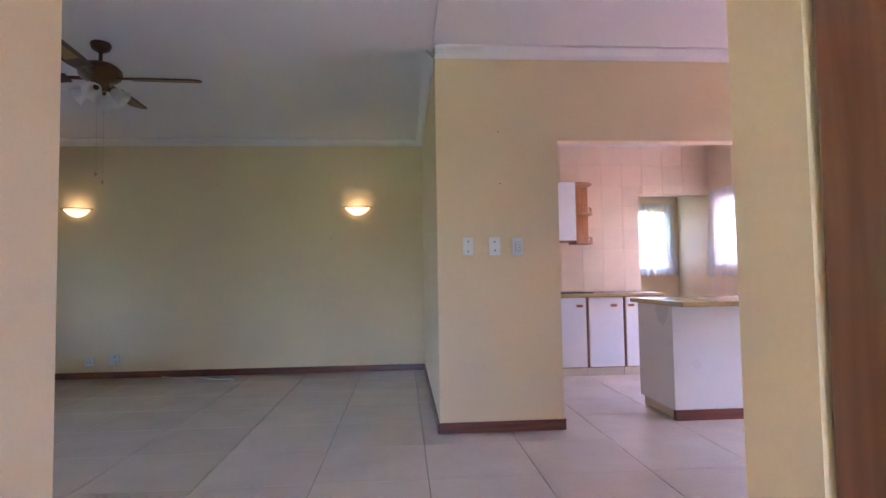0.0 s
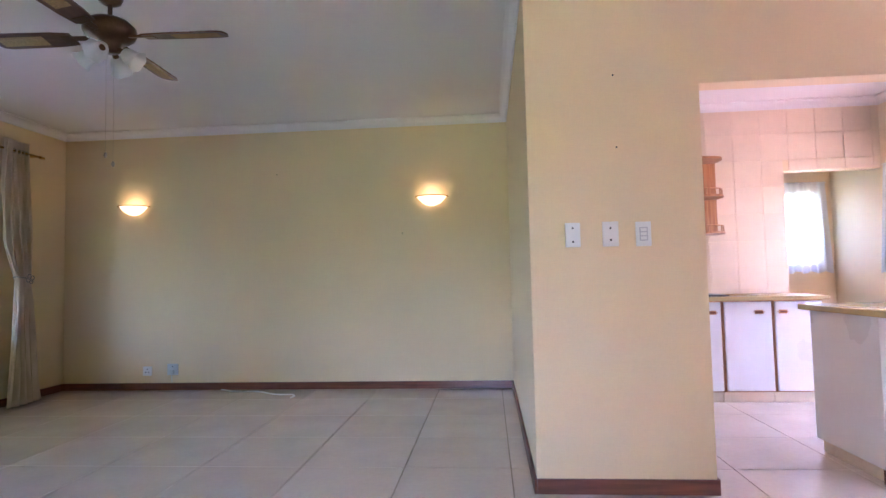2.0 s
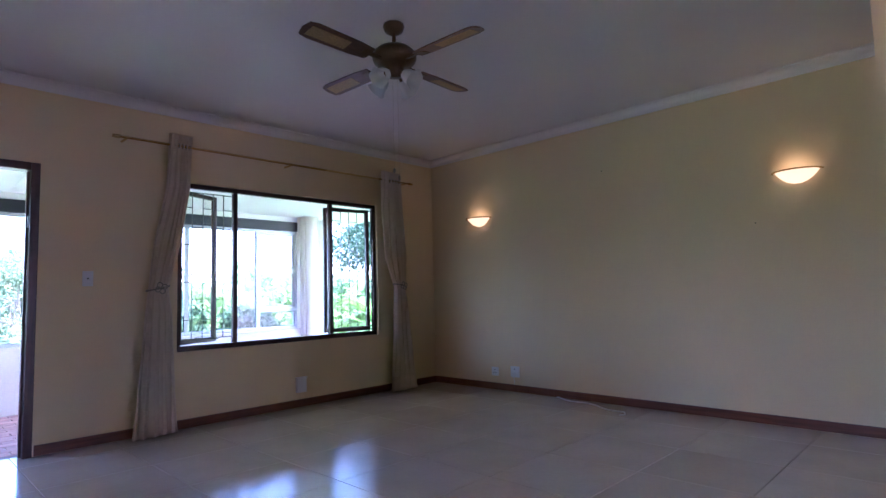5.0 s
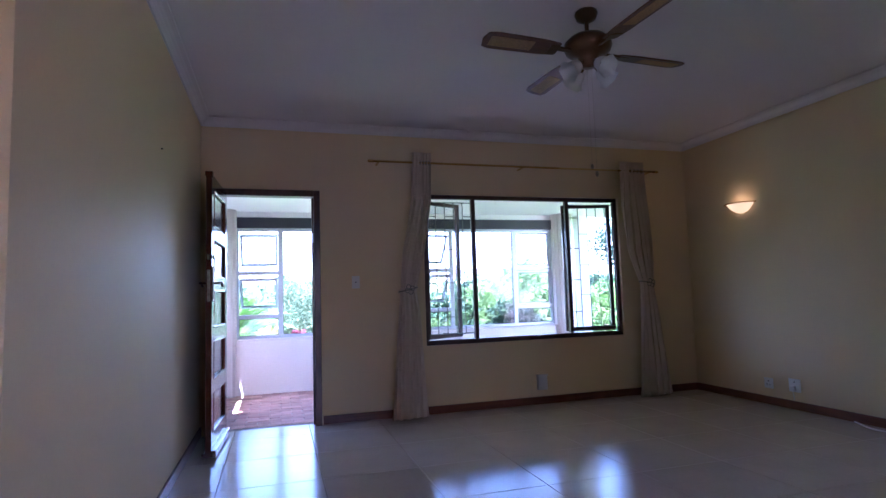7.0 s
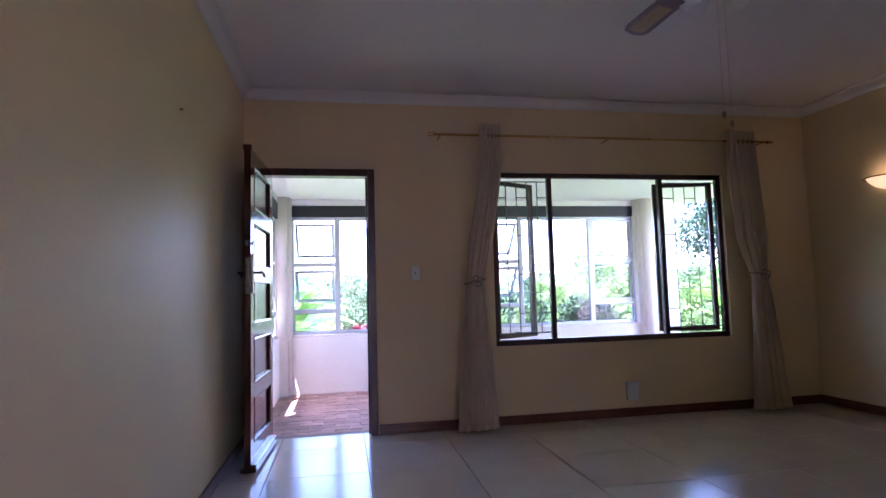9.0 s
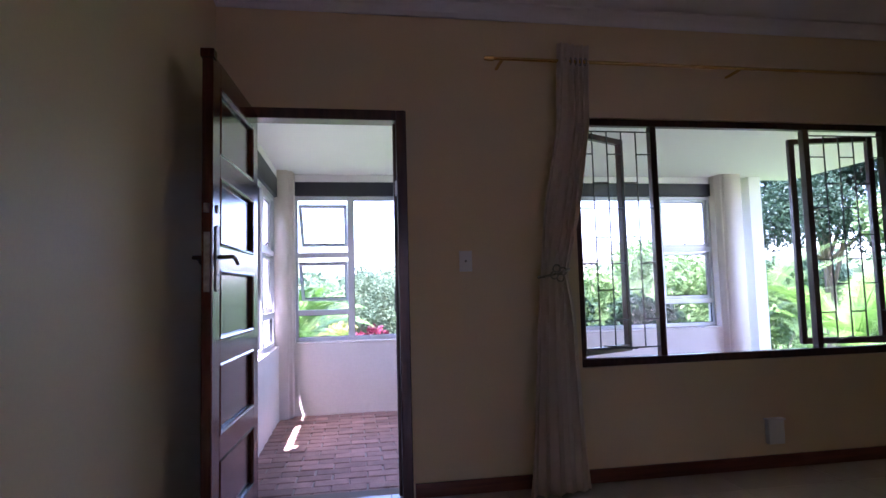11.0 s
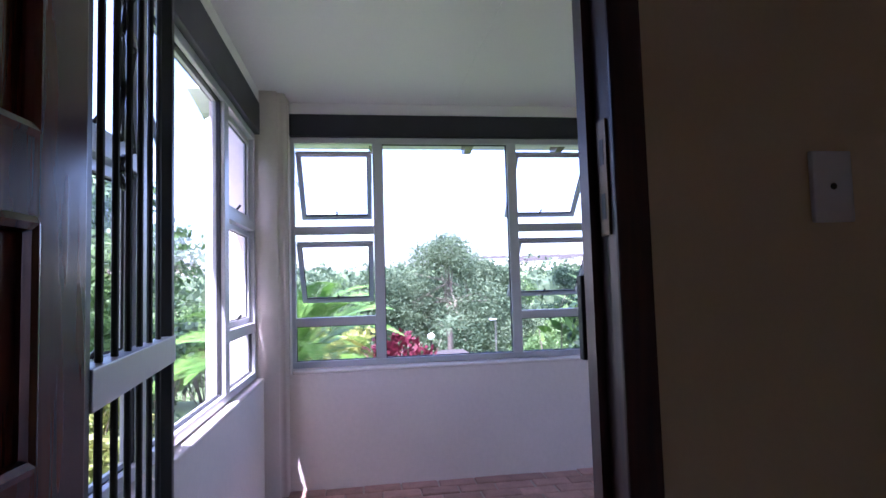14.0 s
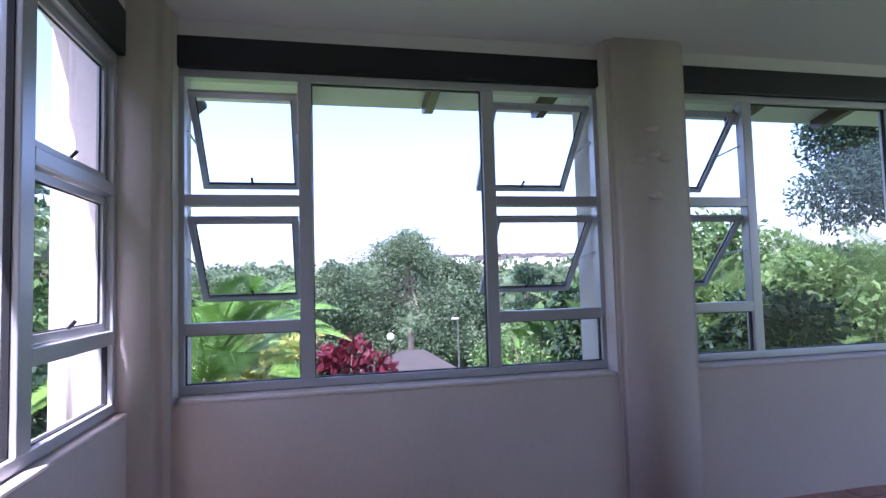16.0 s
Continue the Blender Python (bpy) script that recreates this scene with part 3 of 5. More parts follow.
# porch windows: aluminium, top-hung vents
def awning(parent, p, u0, u1, z0, z1, angle, along):
    """A top-hung vent inside its light; p turns (along, out, z) into the window's space."""
    w, h = u1 - u0, z1 - z0
    ca, sa = math.cos(radians(angle)), math.sin(radians(angle))

    slide = 0.045 if angle > 3 else 0.0     # friction stays let the head drop

    def at(u, d):      # d: down the sash
        return p(u, 0.012 + d * sa, z1 - slide - d * ca)

    f = 0.028
    sash = None
    for (ua, da), (ub, db) in (((u0, f / 2), (u1, f / 2)), ((u0, h - f / 2), (u1, h - f / 2)), ((u0 + f / 2, f), (u0 + f / 2, h - f)), ((u1 - f / 2, f), (u1 - f / 2, h - f))):
        a, b = Vector(at(ua, da)), Vector(at(ub, db))
        d = b - a
        side = Vector(at(ua, da + 0.01)) - Vector(at(ua, da)) if abs(ub - ua) > abs(db - da) else Vector(at(ua + 0.01, da)) - a
        side.normalize()
        nrm = d.normalized().cross(side) * 0.014
        side = side * f / 2
        bm = bmesh.new()
        q = [bm.verts.new(e + s1 * side + s2 * nrm) for e in (a, b) for s1, s2 in ((-1, -1), (1, -1), (1, 1), (-1, 1))]
        for k in ((0, 1, 2, 3), (4, 5, 6, 7), (0, 1, 5, 4), (1, 2, 6, 5), (2, 3, 7, 6), (3, 0, 4, 7)):
            bm.faces.new([q[i] for i in k])
        ob = part("vent_sash" if sash is None else "sash_bar", bm, ALU, parent if sash is None else sash)
        sash = sash or ob
    bm = bmesh.new()
    q = [bm.verts.new(at(u, d)) for u, d in ((u0 + f, f), (u1 - f, f), (u1 - f, h - f), (u0 + f, h - f))]
    bm.faces.new(q)
    g = part("vent_pane", bm, CLEAR, sash)
    g.visible_shadow = False
    bm = bmesh.new()
    e = f + 0.003
    ring = [at(u, d) for u, d in ((u0 + e, e), (u1 - e, e), (u1 - e, h - e), (u0 + e, h - e))]
    for k in range(4):
        rod(ring[k], ring[(k + 1) % 4], 0.0035, 5, bm)
    part("gasket", bm, RUBBER, sash, "black rubber glazing bead")
    um = (u0 + u1) / 2
    h1, h2 = at(um, h - 0.02), at(um + 0.0, h - 0.055)
    bm = rod(h1, (Vector(h2) + Vector(p(0, -0.03, 0)) - Vector(p(0, 0, 0))), 0.007, 6)
    rod(Vector(h1) + (Vector(p(-0.04, 0, 0)) - Vector(p(0, 0, 0))), Vector(h1) + (Vector(p(0.04, 0, 0)) - Vector(p(0, 0, 0))), 0.008, 6, bm)
    part("handle", bm, DARKBIT, sash)
    if angle > 3:
        bm = bmesh.new()
        for u in (u0 + 0.005, u1 - 0.005):
            rod(p(u, 0.0, z1 - h * 0.45), at(u, h * 0.55), 0.005, 5, bm)
        part("stay", bm, ALU, sash)


def porch_window(name, p, bounds, mullions, vents, z0, z1, label):
    """bounds along; mullions as (from, to); vents: per column the opening angle, or None for a fixed light."""
    w = thing(name, (0, 0, 0), label, "window", 0, "", "structure")

    def bar(nm, u0, u1, a, b, d=0.03):
        c0, c1 = Vector(p(u0, -d, a)), Vector(p(u1, d, b))
        part(nm, box(min(c0.x, c1.x), max(c0.x, c1.x), min(c0.y, c1.y), max(c0.y, c1.y), a, b, 0.004), ALU, w)

    lo, hi = bounds
    bar("bottom_rail", lo, hi, z0, z0 + 0.04)
    bar("top_rail", lo, hi, z1 - 0.04, z1)
    bar("stile", lo, lo + 0.03, z0 + 0.04, z1 - 0.04)
    bar("stile", hi - 0.03, hi, z0 + 0.04, z1 - 0.04)
    for a, b in mullions:
        bar("mullion", a, b, z0 + 0.04, z1 - 0.04)
    edges = [lo + 0.03] + [e for m in mullions for e in m] + [hi - 0.03]
    for k, v in enumerate(vents):
        a, b = edges[2 * k], edges[2 * k + 1]

        def fixed(za, zb):
            c0, c1 = Vector(p(a, -0.002, za)), Vector(p(b, 0.002, zb))
            g = part("pane", box(min(c0.x, c1.x), max(c0.x, c1.x), min(c0.y, c1.y), max(c0.y, c1.y), za, zb), CLEAR, w)
            g.visible_shadow = False
            bm = bmesh.new()
            for ua, ub, wa, wb in ((a, b, za, za + 0.005), (a, b, zb - 0.005, zb), (a, a + 0.005, za + 0.005, zb - 0.005), (b - 0.005, b, za + 0.005, zb - 0.005)):
                c0, c1 = Vector(p(ua, -0.010, wa)), Vector(p(ub, 0.010, wb))
                box(min(c0.x, c1.x), max(c0.x, c1.x), min(c0.y, c1.y), max(c0.y, c1.y), wa, wb, 0.0, bm)
            part("gasket", bm, RUBBER, g, "black rubber glazing bead")
        if v is None:
            fixed(z0 + 0.04, z1 - 0.04)
        else:
            bar("transom", a, b, 1.462, 1.515)
            bar("transom", a, b, 0.865, 0.92)
            fixed(z0 + 0.04, 0.865)
            awning(w, p, a + 0.004, b - 0.004, 1.52, z1 - 0.045, v, 1)
            awning(w, p, a + 0.004, b - 0.004, 0.925, 1.455, v, 1)


west = lambda u, o, z: (PX - o, u, z)
south = lambda u, o, z: (u, PS - o, z)
porch_window("window_2", west, (2.675, 4.795), [(3.215, 3.28), (4.14, 4.205)], [42, None, 42], 0.60, 2.108, "grey aluminium porch window with top-hung vents open")
porch_window("window_3", west, (5.25, 7.42), [(5.705, 5.765), (6.74, 6.80)], [42, None, 0], 0.60, 2.108, "grey aluminium porch window, one column of vents open")
porch_window("window_4", south, (-5.985, -3.76), [(-5.33, -5.25), (-4.32, -4.26)], [0, None, 0], 0.59, 2.06, "grey aluminium porch side window, vents shut")


# ---------- living room things ----------
def sconce(x):
    s = thing("wall_lamp", (x, NY, 1.905), "lit half-bowl glass uplighter on the wall", "wall lamp", 0, "pair of wall lamps")
    bm = bmesh.new()
    rings = []
    for r, z in ((0.025, -0.088), (0.062, -0.076), (0.098, -0.054), (0.128, -0.024), (0.146, 0.0)):
        rings.append([bm.verts.new((r * math.cos(math.pi * k / 16), -0.008 - 0.85 * r * math.sin(math.pi * k / 16), z)) for k in range(17)])
    for a, b in zip(rings, rings[1:]):
        for k in range(16):
            bm.faces.new((a[k], a[k + 1], b[k + 1], b[k]))
    bm.faces.new(rings[0])
    part("glass_bowl", bm, BULB, s, "glowing frosted glass bowl", True)
    part("rim", tube([(0.165 * math.cos(math.pi * k / 16), -0.006 - 0.145 * math.sin(math.pi * k / 16), 0.002) for k in range(17)], 0.006, 6), BRASS, s, "thin brass rim", True)
    part("back_plate", box(-0.05, 0.05, -0.012, -0.001, -0.06, -0.005, 0.003), BRASS, s)
    lamp = new("wall_lamp_light", bpy.data.lights.new("wall_lamp_light", "POINT"))
    lamp.data.energy, lamp.data.color, lamp.data.shadow_soft_size = 0.010, (1.0, 0.66, 0.30), 0.03
    lamp.location = (x, NY - 0.07, 1.945)


sconce(-2.53)
sconce(0.605)

# ceiling fan
FAN = (-0.91, 4.92, TOP)
fan = thing("ceiling_fan", FAN, "bronze ceiling fan, four cane-inset timber blades, tulip lights", "ceiling fan")
part("canopy", lathe([(0, 0), (0.062, 0), (0.066, -0.015), (0.055, -0.045), (0.03, -0.06), (0.018, -0.065)], 24), BRONZE, fan, smooth=True)
part("downrod", rod((0, 0, -0.05), (0, 0, -0.15), 0.012, 12), BRONZE, fan)
part("motor_housing", lathe([(0.018, -0.13), (0.06, -0.14), (0.10, -0.155), (0.132, -0.185), (0.135, -0.215), (0.125, -0.24), (0.095, -0.262), (0.06, -0.27), (0.05, -0.30), (0.048, -0.325), (0, -0.33)], 32), BRONZE, fan, smooth=True)
for k in range(4):
    a = radians(3 + 90 * k)
    m = Matrix.Rotation(a, 4, "Z") @ Matrix.Translation((0, 0, -0.245)) @ Matrix.Rotation(radians(11), 4, "X")
    bm = bmesh.new()
    outline = [(0.20, -0.05), (0.30, -0.062), (0.60, -0.068), (0.645, -0.055), (0.66, 0.0), (0.645, 0.055), (0.60, 0.068), (0.30, 0.062), (0.20, 0.05)]
    up = [bm.verts.new((x, y, 0.004)) for x, y in outline]
    dn = [bm.verts.new((x, y, -0.004)) for x, y in outline]
    bm.faces.new(up)
    bm.faces.new(dn)
    for i in range(len(outline)):
        j = (i + 1) % len(outline)
        bm.faces.new((up[i], up[j], dn[j], dn[i]))
    bl = part("blade", bm, BLADE, fan)
    bl.matrix_local = m
    c = part("cane_inset", box(0.36, 0.62, -0.04, 0.04, -0.0065, 0.0065, 0.002), CANE, bl, "woven cane inset")
    br = box(0.10, 0.24, -0.014, 0.014, -0.004, 0.010, 0.003)
    box(0.20, 0.26, -0.035, 0.035, -0.009, -0.004, 0.002, br)
    part("blade_iron", br, BRONZE, bl)
for k in range(4):
    a = radians(10 + 90 * k)
    m = Matrix.Rotation(a, 4, "Z") @ Matrix.Translation((0.055, 0, -0.315)) @ Matrix.Rotation(radians(125), 4, "Y")
    arm = part("light_arm", rod((0, 0, -0.02), (0, 0, 0.03), 0.012, 10, None, 0.018), BRONZE, fan)
    arm.matrix_local = m
    bm = bmesh.new()
    prof = [(0.018, 0.02), (0.032, 0.03), (0.042, 0.055), (0.043, 0.08), (0.052, 0.105), (0.062, 0.118)]
    seg = 24
    rings = [[bm.verts.new((r * (1 + 0.07 * (i / 5) * math.cos(6 * 2 * math.pi * q / seg)) * math.cos(2 * math.pi * q / seg), r * (1 + 0.07 * (i / 5) * math.cos(6 * 2 * math.pi * q / seg)) * math.sin(2 * math.pi * q / seg), z)) for q in range(seg)] for i, (r, z) in enumerate(prof)]
    for a_, b_ in zip(rings, rings[1:]):
        for q in range(seg):
            bm.faces.new((a_[q], a_[(q + 1) % seg], b_[(q + 1) % seg], b_[q]))
    part("tulip_shade", bm, FROST, arm, "frilled frosted glass tulip shade", True)
for dx in (-0.02, 0.025):
    bm = bmesh.new()
    n = 53 if dx < 0 else 58
    for k in range(n):
        bmesh.ops.create_icosphere(bm, subdivisions=1, radius=0.002, matrix=Matrix.Translation((dx, 0, -0.33 - 0.0105 * k)))
    part("pull_chain", bm, PEWTER, fan)
    part("pull_knob", lathe([(0, 0), (0.006, -0.004), (0.009, -0.018), (0.005, -0.03), (0, -0.032)], 10, None, Matrix.Translation((dx, 0, -0.33 - 0.0105 * n))), PEWTER, fan)

# curtain rod and curtains
rd = thing("curtain_rod", (WX + 0.135, 4.0, 2.353), "slim brass curtain rod on wall brackets", "curtain rod")
part("pole", rod((0, 0.05, 0), (0, 3.08, 0), 0.010, 12), BRASS, rd, smooth=True)
for y, s in ((0.05, -1), (3.08, 1)):
    part("finial", rod((0, y, 0), (0, y + s * 0.05, 0), 0.016, 12, None, 0.012), BRASS, rd)
for y in (0.10, 1.55, 3.03):
    part("bracket", box(-0.133, 0.0, y - 0.008, y + 0.008, -0.012, 0.0, 0.002), BRASS, rd)


def curtain(stations, label, sign):
    """stations: (z, from, to, depth); pleats run the whole height and gather at the tie."""
    c = thing("curtain", (WX + 0.135, 0, 0), label, "curtain", 0, "pair of curtains")
    n, rows = 90, 46
    zs = np.linspace(2.45, 0.012, rows)
    sz = [s[0] for s in stations][::-1]
    get = lambda z, k: float(np.interp(z, sz, [s[k] for s in stations][::-1]))
    verts, faces = [], []
    for i, z in enumerate(zs):
        a, b, d = get(z, 1), get(z, 2), get(z, 3)
        for k in range(n):
            u = k / (n - 1)
            ph = u * 2 * math.pi * 5.0 + 0.9 * math.sin(z * 1.6 + u * 4) + 0.8 * math.sin(u * 9)
            x = d * (0.72 + 0.28 * math.sin(u * 7 + z * 1.3)) * math.sin(ph) + 0.014 * math.sin(u * 5 + z * 3)
            y = a + (b - a) * u + 0.25 * d * math.sin(2 * ph + 0.5)
            verts.append((x, y, z))
    for i in range(rows - 1):
        for k in range(n - 1):
            q = i * n + k
            faces.append((q, q + 1, q + n + 1, q + n))
    ob = raw_ob("cloth", verts, faces, CLOTH)
    for f in ob.data.polygons:
        f.use_smooth = True
    ob.parent = c
    sol = ob.modifiers.new("thick", "SOLIDIFY")
    sol.thickness = 0.003
    za, ya, yb = 1.168, get(1.168, 1), get(1.168, 2)
    ym, hw = (ya + yb) / 2, (yb - ya) / 2
    bm = tube([((0.062) * math.sin(t), ym + (hw + 0.012) * math.cos(t), za + 0.02 * math.cos(t) * sign) for t in np.linspace(0, 2 * math.pi, 25)], 0.007, 6)
    band = part("tie_band", bm, PEWTER, c)
    for k in range(4):
        t = math.pi / 2 * k + 0.4
        rr = tube([(0.072, ym - sign * 0.0 + 0.026 * math.cos(t) + 0.020 * math.cos(q), za + 0.026 * math.sin(t) + 0.020 * math.sin(q)) for q in np.linspace(0, 2 * math.pi, 13)], 0.0045, 5)
        part("rosette_loop", rr, PEWTER, band)
    for k in range(6):
        y = get(2.353, 1) + (get(2.353, 2) - get(2.353, 1)) * (k + 0.5) / 6
        part("eyelet", tube([(0.019 * math.cos(q), y, 2.353 + 0.019 * math.sin(q)) for q in np.linspace(0, 2 * math.pi, 13)], 0.004, 5), PEWTER, c)


curtain([(2.46, 4.425, 4.60, 0.030), (2.0, 4.40, 4.585, 0.033), (1.5, 4.30, 4.50, 0.030), (1.17, 4.275, 4.42, 0.022), (0.95, 4.25, 4.46, 0.032), (0.4, 4.20, 4.50, 0.042), (0.0, 4.17, 4.525, 0.045)], "cream curtain gathered by a metal tieback", 1)
curtain([(2.46, 6.67, 6.94, 0.030), (2.0, 6.655, 6.97, 0.033), (1.5, 6.70, 7.0, 0.030), (1.25, 6.80, 6.99, 0.024), (1.16, 6.845, 6.975, 0.022), (0.95, 6.83, 7.02, 0.032), (0.4, 6.78, 7.12, 0.042), (0.0, 6.745, 7.175, 0.045)], "cream curtain swept aside by a metal tieback", -1)


# plates on walls
def plate(name, place, rz, w, h, label, dots=(), rocker=False, category="switch"):
    p = thing(name, place, label, category, rz)
    part("cover", box(-w / 2, w / 2, -0.009, 0, -h / 2, h / 2, 0.003), PLASTIC, p)
    for x, z in dots:
        part("screw", rod((x, -0.0085, z), (x, -0.0105, z), 0.0055, 8), DARKBIT, p)
    if rocker:
        part("switch_surround", box(-0.020, 0.020, -0.0105, -0.008, -0.034, 0.034, 0.001), ALU, p, "grey surround of the rockers")
        for k in (-1, 0, 1):
            part("rocker", box(-0.015, 0.015, -0.014, -0.008, k * 0.021 - 0.008, k * 0.021 + 0.008, 0.002), PLASTIC, p)
    return p


plate("blank_plate", (1.586, PY, 1.292), 0, 0.076, 0.124, "white plastic blank plate with two screws", ((0, 0.035), (0, -0.035)))
plate("blank_plate", (1.774, PY, 1.292), 0, 0.080, 0.126, "white plastic blank plate with two screws", ((0, 0.03), (0, -0.03)))
plate("light_switch", (1.936, PY, 1.288), 0, 0.076, 0.124, "white plastic triple light switch", (), True)
plate("bell_plate", (WX, 3.89, 1.25), 90, 0.072, 0.115, "white plate with a dark round button", ((0, 0.0),))
plate("wall_socket", (-2.38, NY, 0.20), 0, 0.095, 0.095, "white plastic wall socket", ((0.0, 0.02), (-0.015, -0.012), (0.015, -0.012)), False, "socket")
s2 = plate("wall_socket", (-2.107, NY, 0.215), 0, 0.115, 0.115, "white plastic wall socket with a plug", ((0.0, 0.03),), False, "socket")
part("plug", box(-0.025, 0.02, -0.04, -0.009, -0.045, -0.005, 0.006), PLASTIC, s2)
part("plug_cord", tube([(0, -0.035, -0.04), (0.005, -0.03, -0.09), (0.0, -0.02, -0.13)], 0.004, 6), PLASTIC, s2)
tb = thing("telephone_box", (WX, 5.71, 0.215), "white plastic socket box with lid above the baseboard", "socket box", 90)
part("cover", box(-0.052, 0.052, -0.035, 0, -0.07, 0.065, 0.006), PLASTIC, tb)
part("lid", box(-0.058, 0.058, -0.042, 0, 0.066, 0.078, 0.003), PLASTIC, tb)
cord = thing("loose_cable", (-1.25, 7.4, 0.006), "white loose cable lying on the floor", "cable")
part("cable", tube([(-0.5 + 1.0 * k / 24, 0.17 - 0.28 * (k / 24) ** 1.3 + 0.03 * math.sin(k * 0.55), 0.003) for k in range(25)] + [(0.55, -0.17, 0.003), (0.53, -0.23, 0.003)], 0.006, 6), PLASTIC, cord, smooth=True)
for x, y, z, ax in ((1.815, PY, 2.107, 0), (1.82, PY, 1.734, 0), (-0.99, NY, 2.19, 0), (0.3, NY, 1.55, 0)):
    nl = thing("nail", (x, y, z), "small dark nail hammered into the wall", "nail")
    part("shank", rod((0, -0.012, 0), (0, 0, 0), 0.004, 6), DARKBIT, nl)
nl = thing("nail", (-1.6, SY, 1.98), "small dark nail hammered into the wall", "nail")
part("shank", rod((0, 0.012, 0), (0, 0, 0), 0.004, 6), DARKBIT, nl)

# ---------- hall and dining corner ----------
hl = thing("hall_door_leaf", (1.503, 1.49, 0.01), "brown timber door leaf standing open in the hall", "door", -90)
panel_leaf(hl, 0.76, 2.03, 0.04, 4, BROWNW)

gd = thing("glazed_door_leaf", (KX - 0.01, 4.70, 0.012), "open timber door with small panes and metal handle", "door", 169)
for b in ((0, 0.09), (0.60, 0.69)):
    part("stile", box(b[0], b[1], -0.021, 0.021, 0, 2.05, 0.004), BROWNW, gd)
for z in (0, 0.42, 0.78, 1.14, 1.50, 1.95):
    part("rail", box(0.09, 0.60, -0.018, 0.018, z, z + (0.20 if z == 0 else 0.10 if z > 1.9 else 0.04), 0.003), BROWNW, gd)
for z in (0.20, 0.46, 0.82, 1.18, 1.54):
    g = part("pane", box(0.09, 0.60, -0.003, 0.003, z, {0.20: 0.42, 0.46: 0.78, 0.82: 1.14, 1.18: 1.50, 1.54: 1.95}[z]), CLEAR, gd)
    g.visible_shadow = False
lever(gd, 0.645, 1.0, 0.021, PEWTER, -1)

# ---------- kitchen ----------
isl = thing("kitchen_island", (3.11, 5.05, 0), "white melamine island with brown kickboard", "kitchen island")
part("body", box(0.0, 1.06, 0.0, 0.60, 0.075, 0.845, 0.004), WHITE, isl)
part("kickboard", box(0.0, 1.06, -0.012, 0.03, 0.0, 0.078, 0.004), SKIRT, isl, "red-brown timber kickboard")
part("side_kick", box(0.03, 0.06, 0.032, 0.585, 0.0, 0.075), KJOINT, isl, "grey-beige side kickboard")
part("end_post", box(1.0, 1.06, -0.004, -0.0, 0.085, 0.845), WHITE, isl)
wt = thing("island_worktop", (3.06, 4.79, 0.846), "mustard laminate worktop on the island", "worktop")
part("slab", box(0.0, 1.155, 0.0, 0.12, 0.0, 0.034, 0.006), WORKTOP, wt)
part("slab_back", box(0.0, 1.105, 0.12, 0.90, 0.0, 0.034, 0.006), WORKTOP, wt)


def base_unit(x, w, hx):
    c = thing("base_cabinet", (x, 6.90, 0), "white kitchen base cabinet with timber pull", "cabinet", 0, "kitchen base cabinets")
    part("body", box(0.002, w - 0.002, 0.0, 0.66, 0.09, 0.845), OAK, c)
    d = part("door", box(0.012, w - 0.012, -0.022, -0.002, 0.10, 0.835, 0.005), WHITE, c)
    bm = box(hx - 0.045, hx + 0.045, -0.034, -0.022, 0.735, 0.765, 0.0)
    edges = [e for e in bm.edges if abs((e.verts[0].co - e.verts[1].co).y) > 0.01]
    bmesh.ops.bevel(bm, geom=edges, offset=0.013, segments=4, affect="EDGES")
    pl = part("pull", bm, OAK, d, "rounded timber pull")
    part("grip", box(hx - 0.025, hx + 0.025, -0.0355, -0.034, 0.744, 0.756), SKIRT, pl)
    part("plinth", box(0, w, 0.03, 0.05, 0.0, 0.09), KJOINT, c)


for x, w, hx in ((2.30, 0.395, 0.33), (2.70, 0.385, 0.30), (3.09, 0.40, 0.285), (3.495, 0.395, 0.07)):
    base_unit(x, w, hx)
kw = thing("kitchen_worktop", (1.50, 6.84, 0.846), "mustard laminate worktop along the tiled wall", "worktop")
part("slab", box(0.0, 2.42, 0.0, 0.74, 0.0, 0.034, 0.006), WORKTOP, kw)
hob = thing("hob", (2.72, 7.05, 0.881), "dark glass hob edge set on the worktop", "hob")
part("plate", box(0, 0.5, 0, 0.42, 0, 0.008, 0.002), DARKBIT, hob)

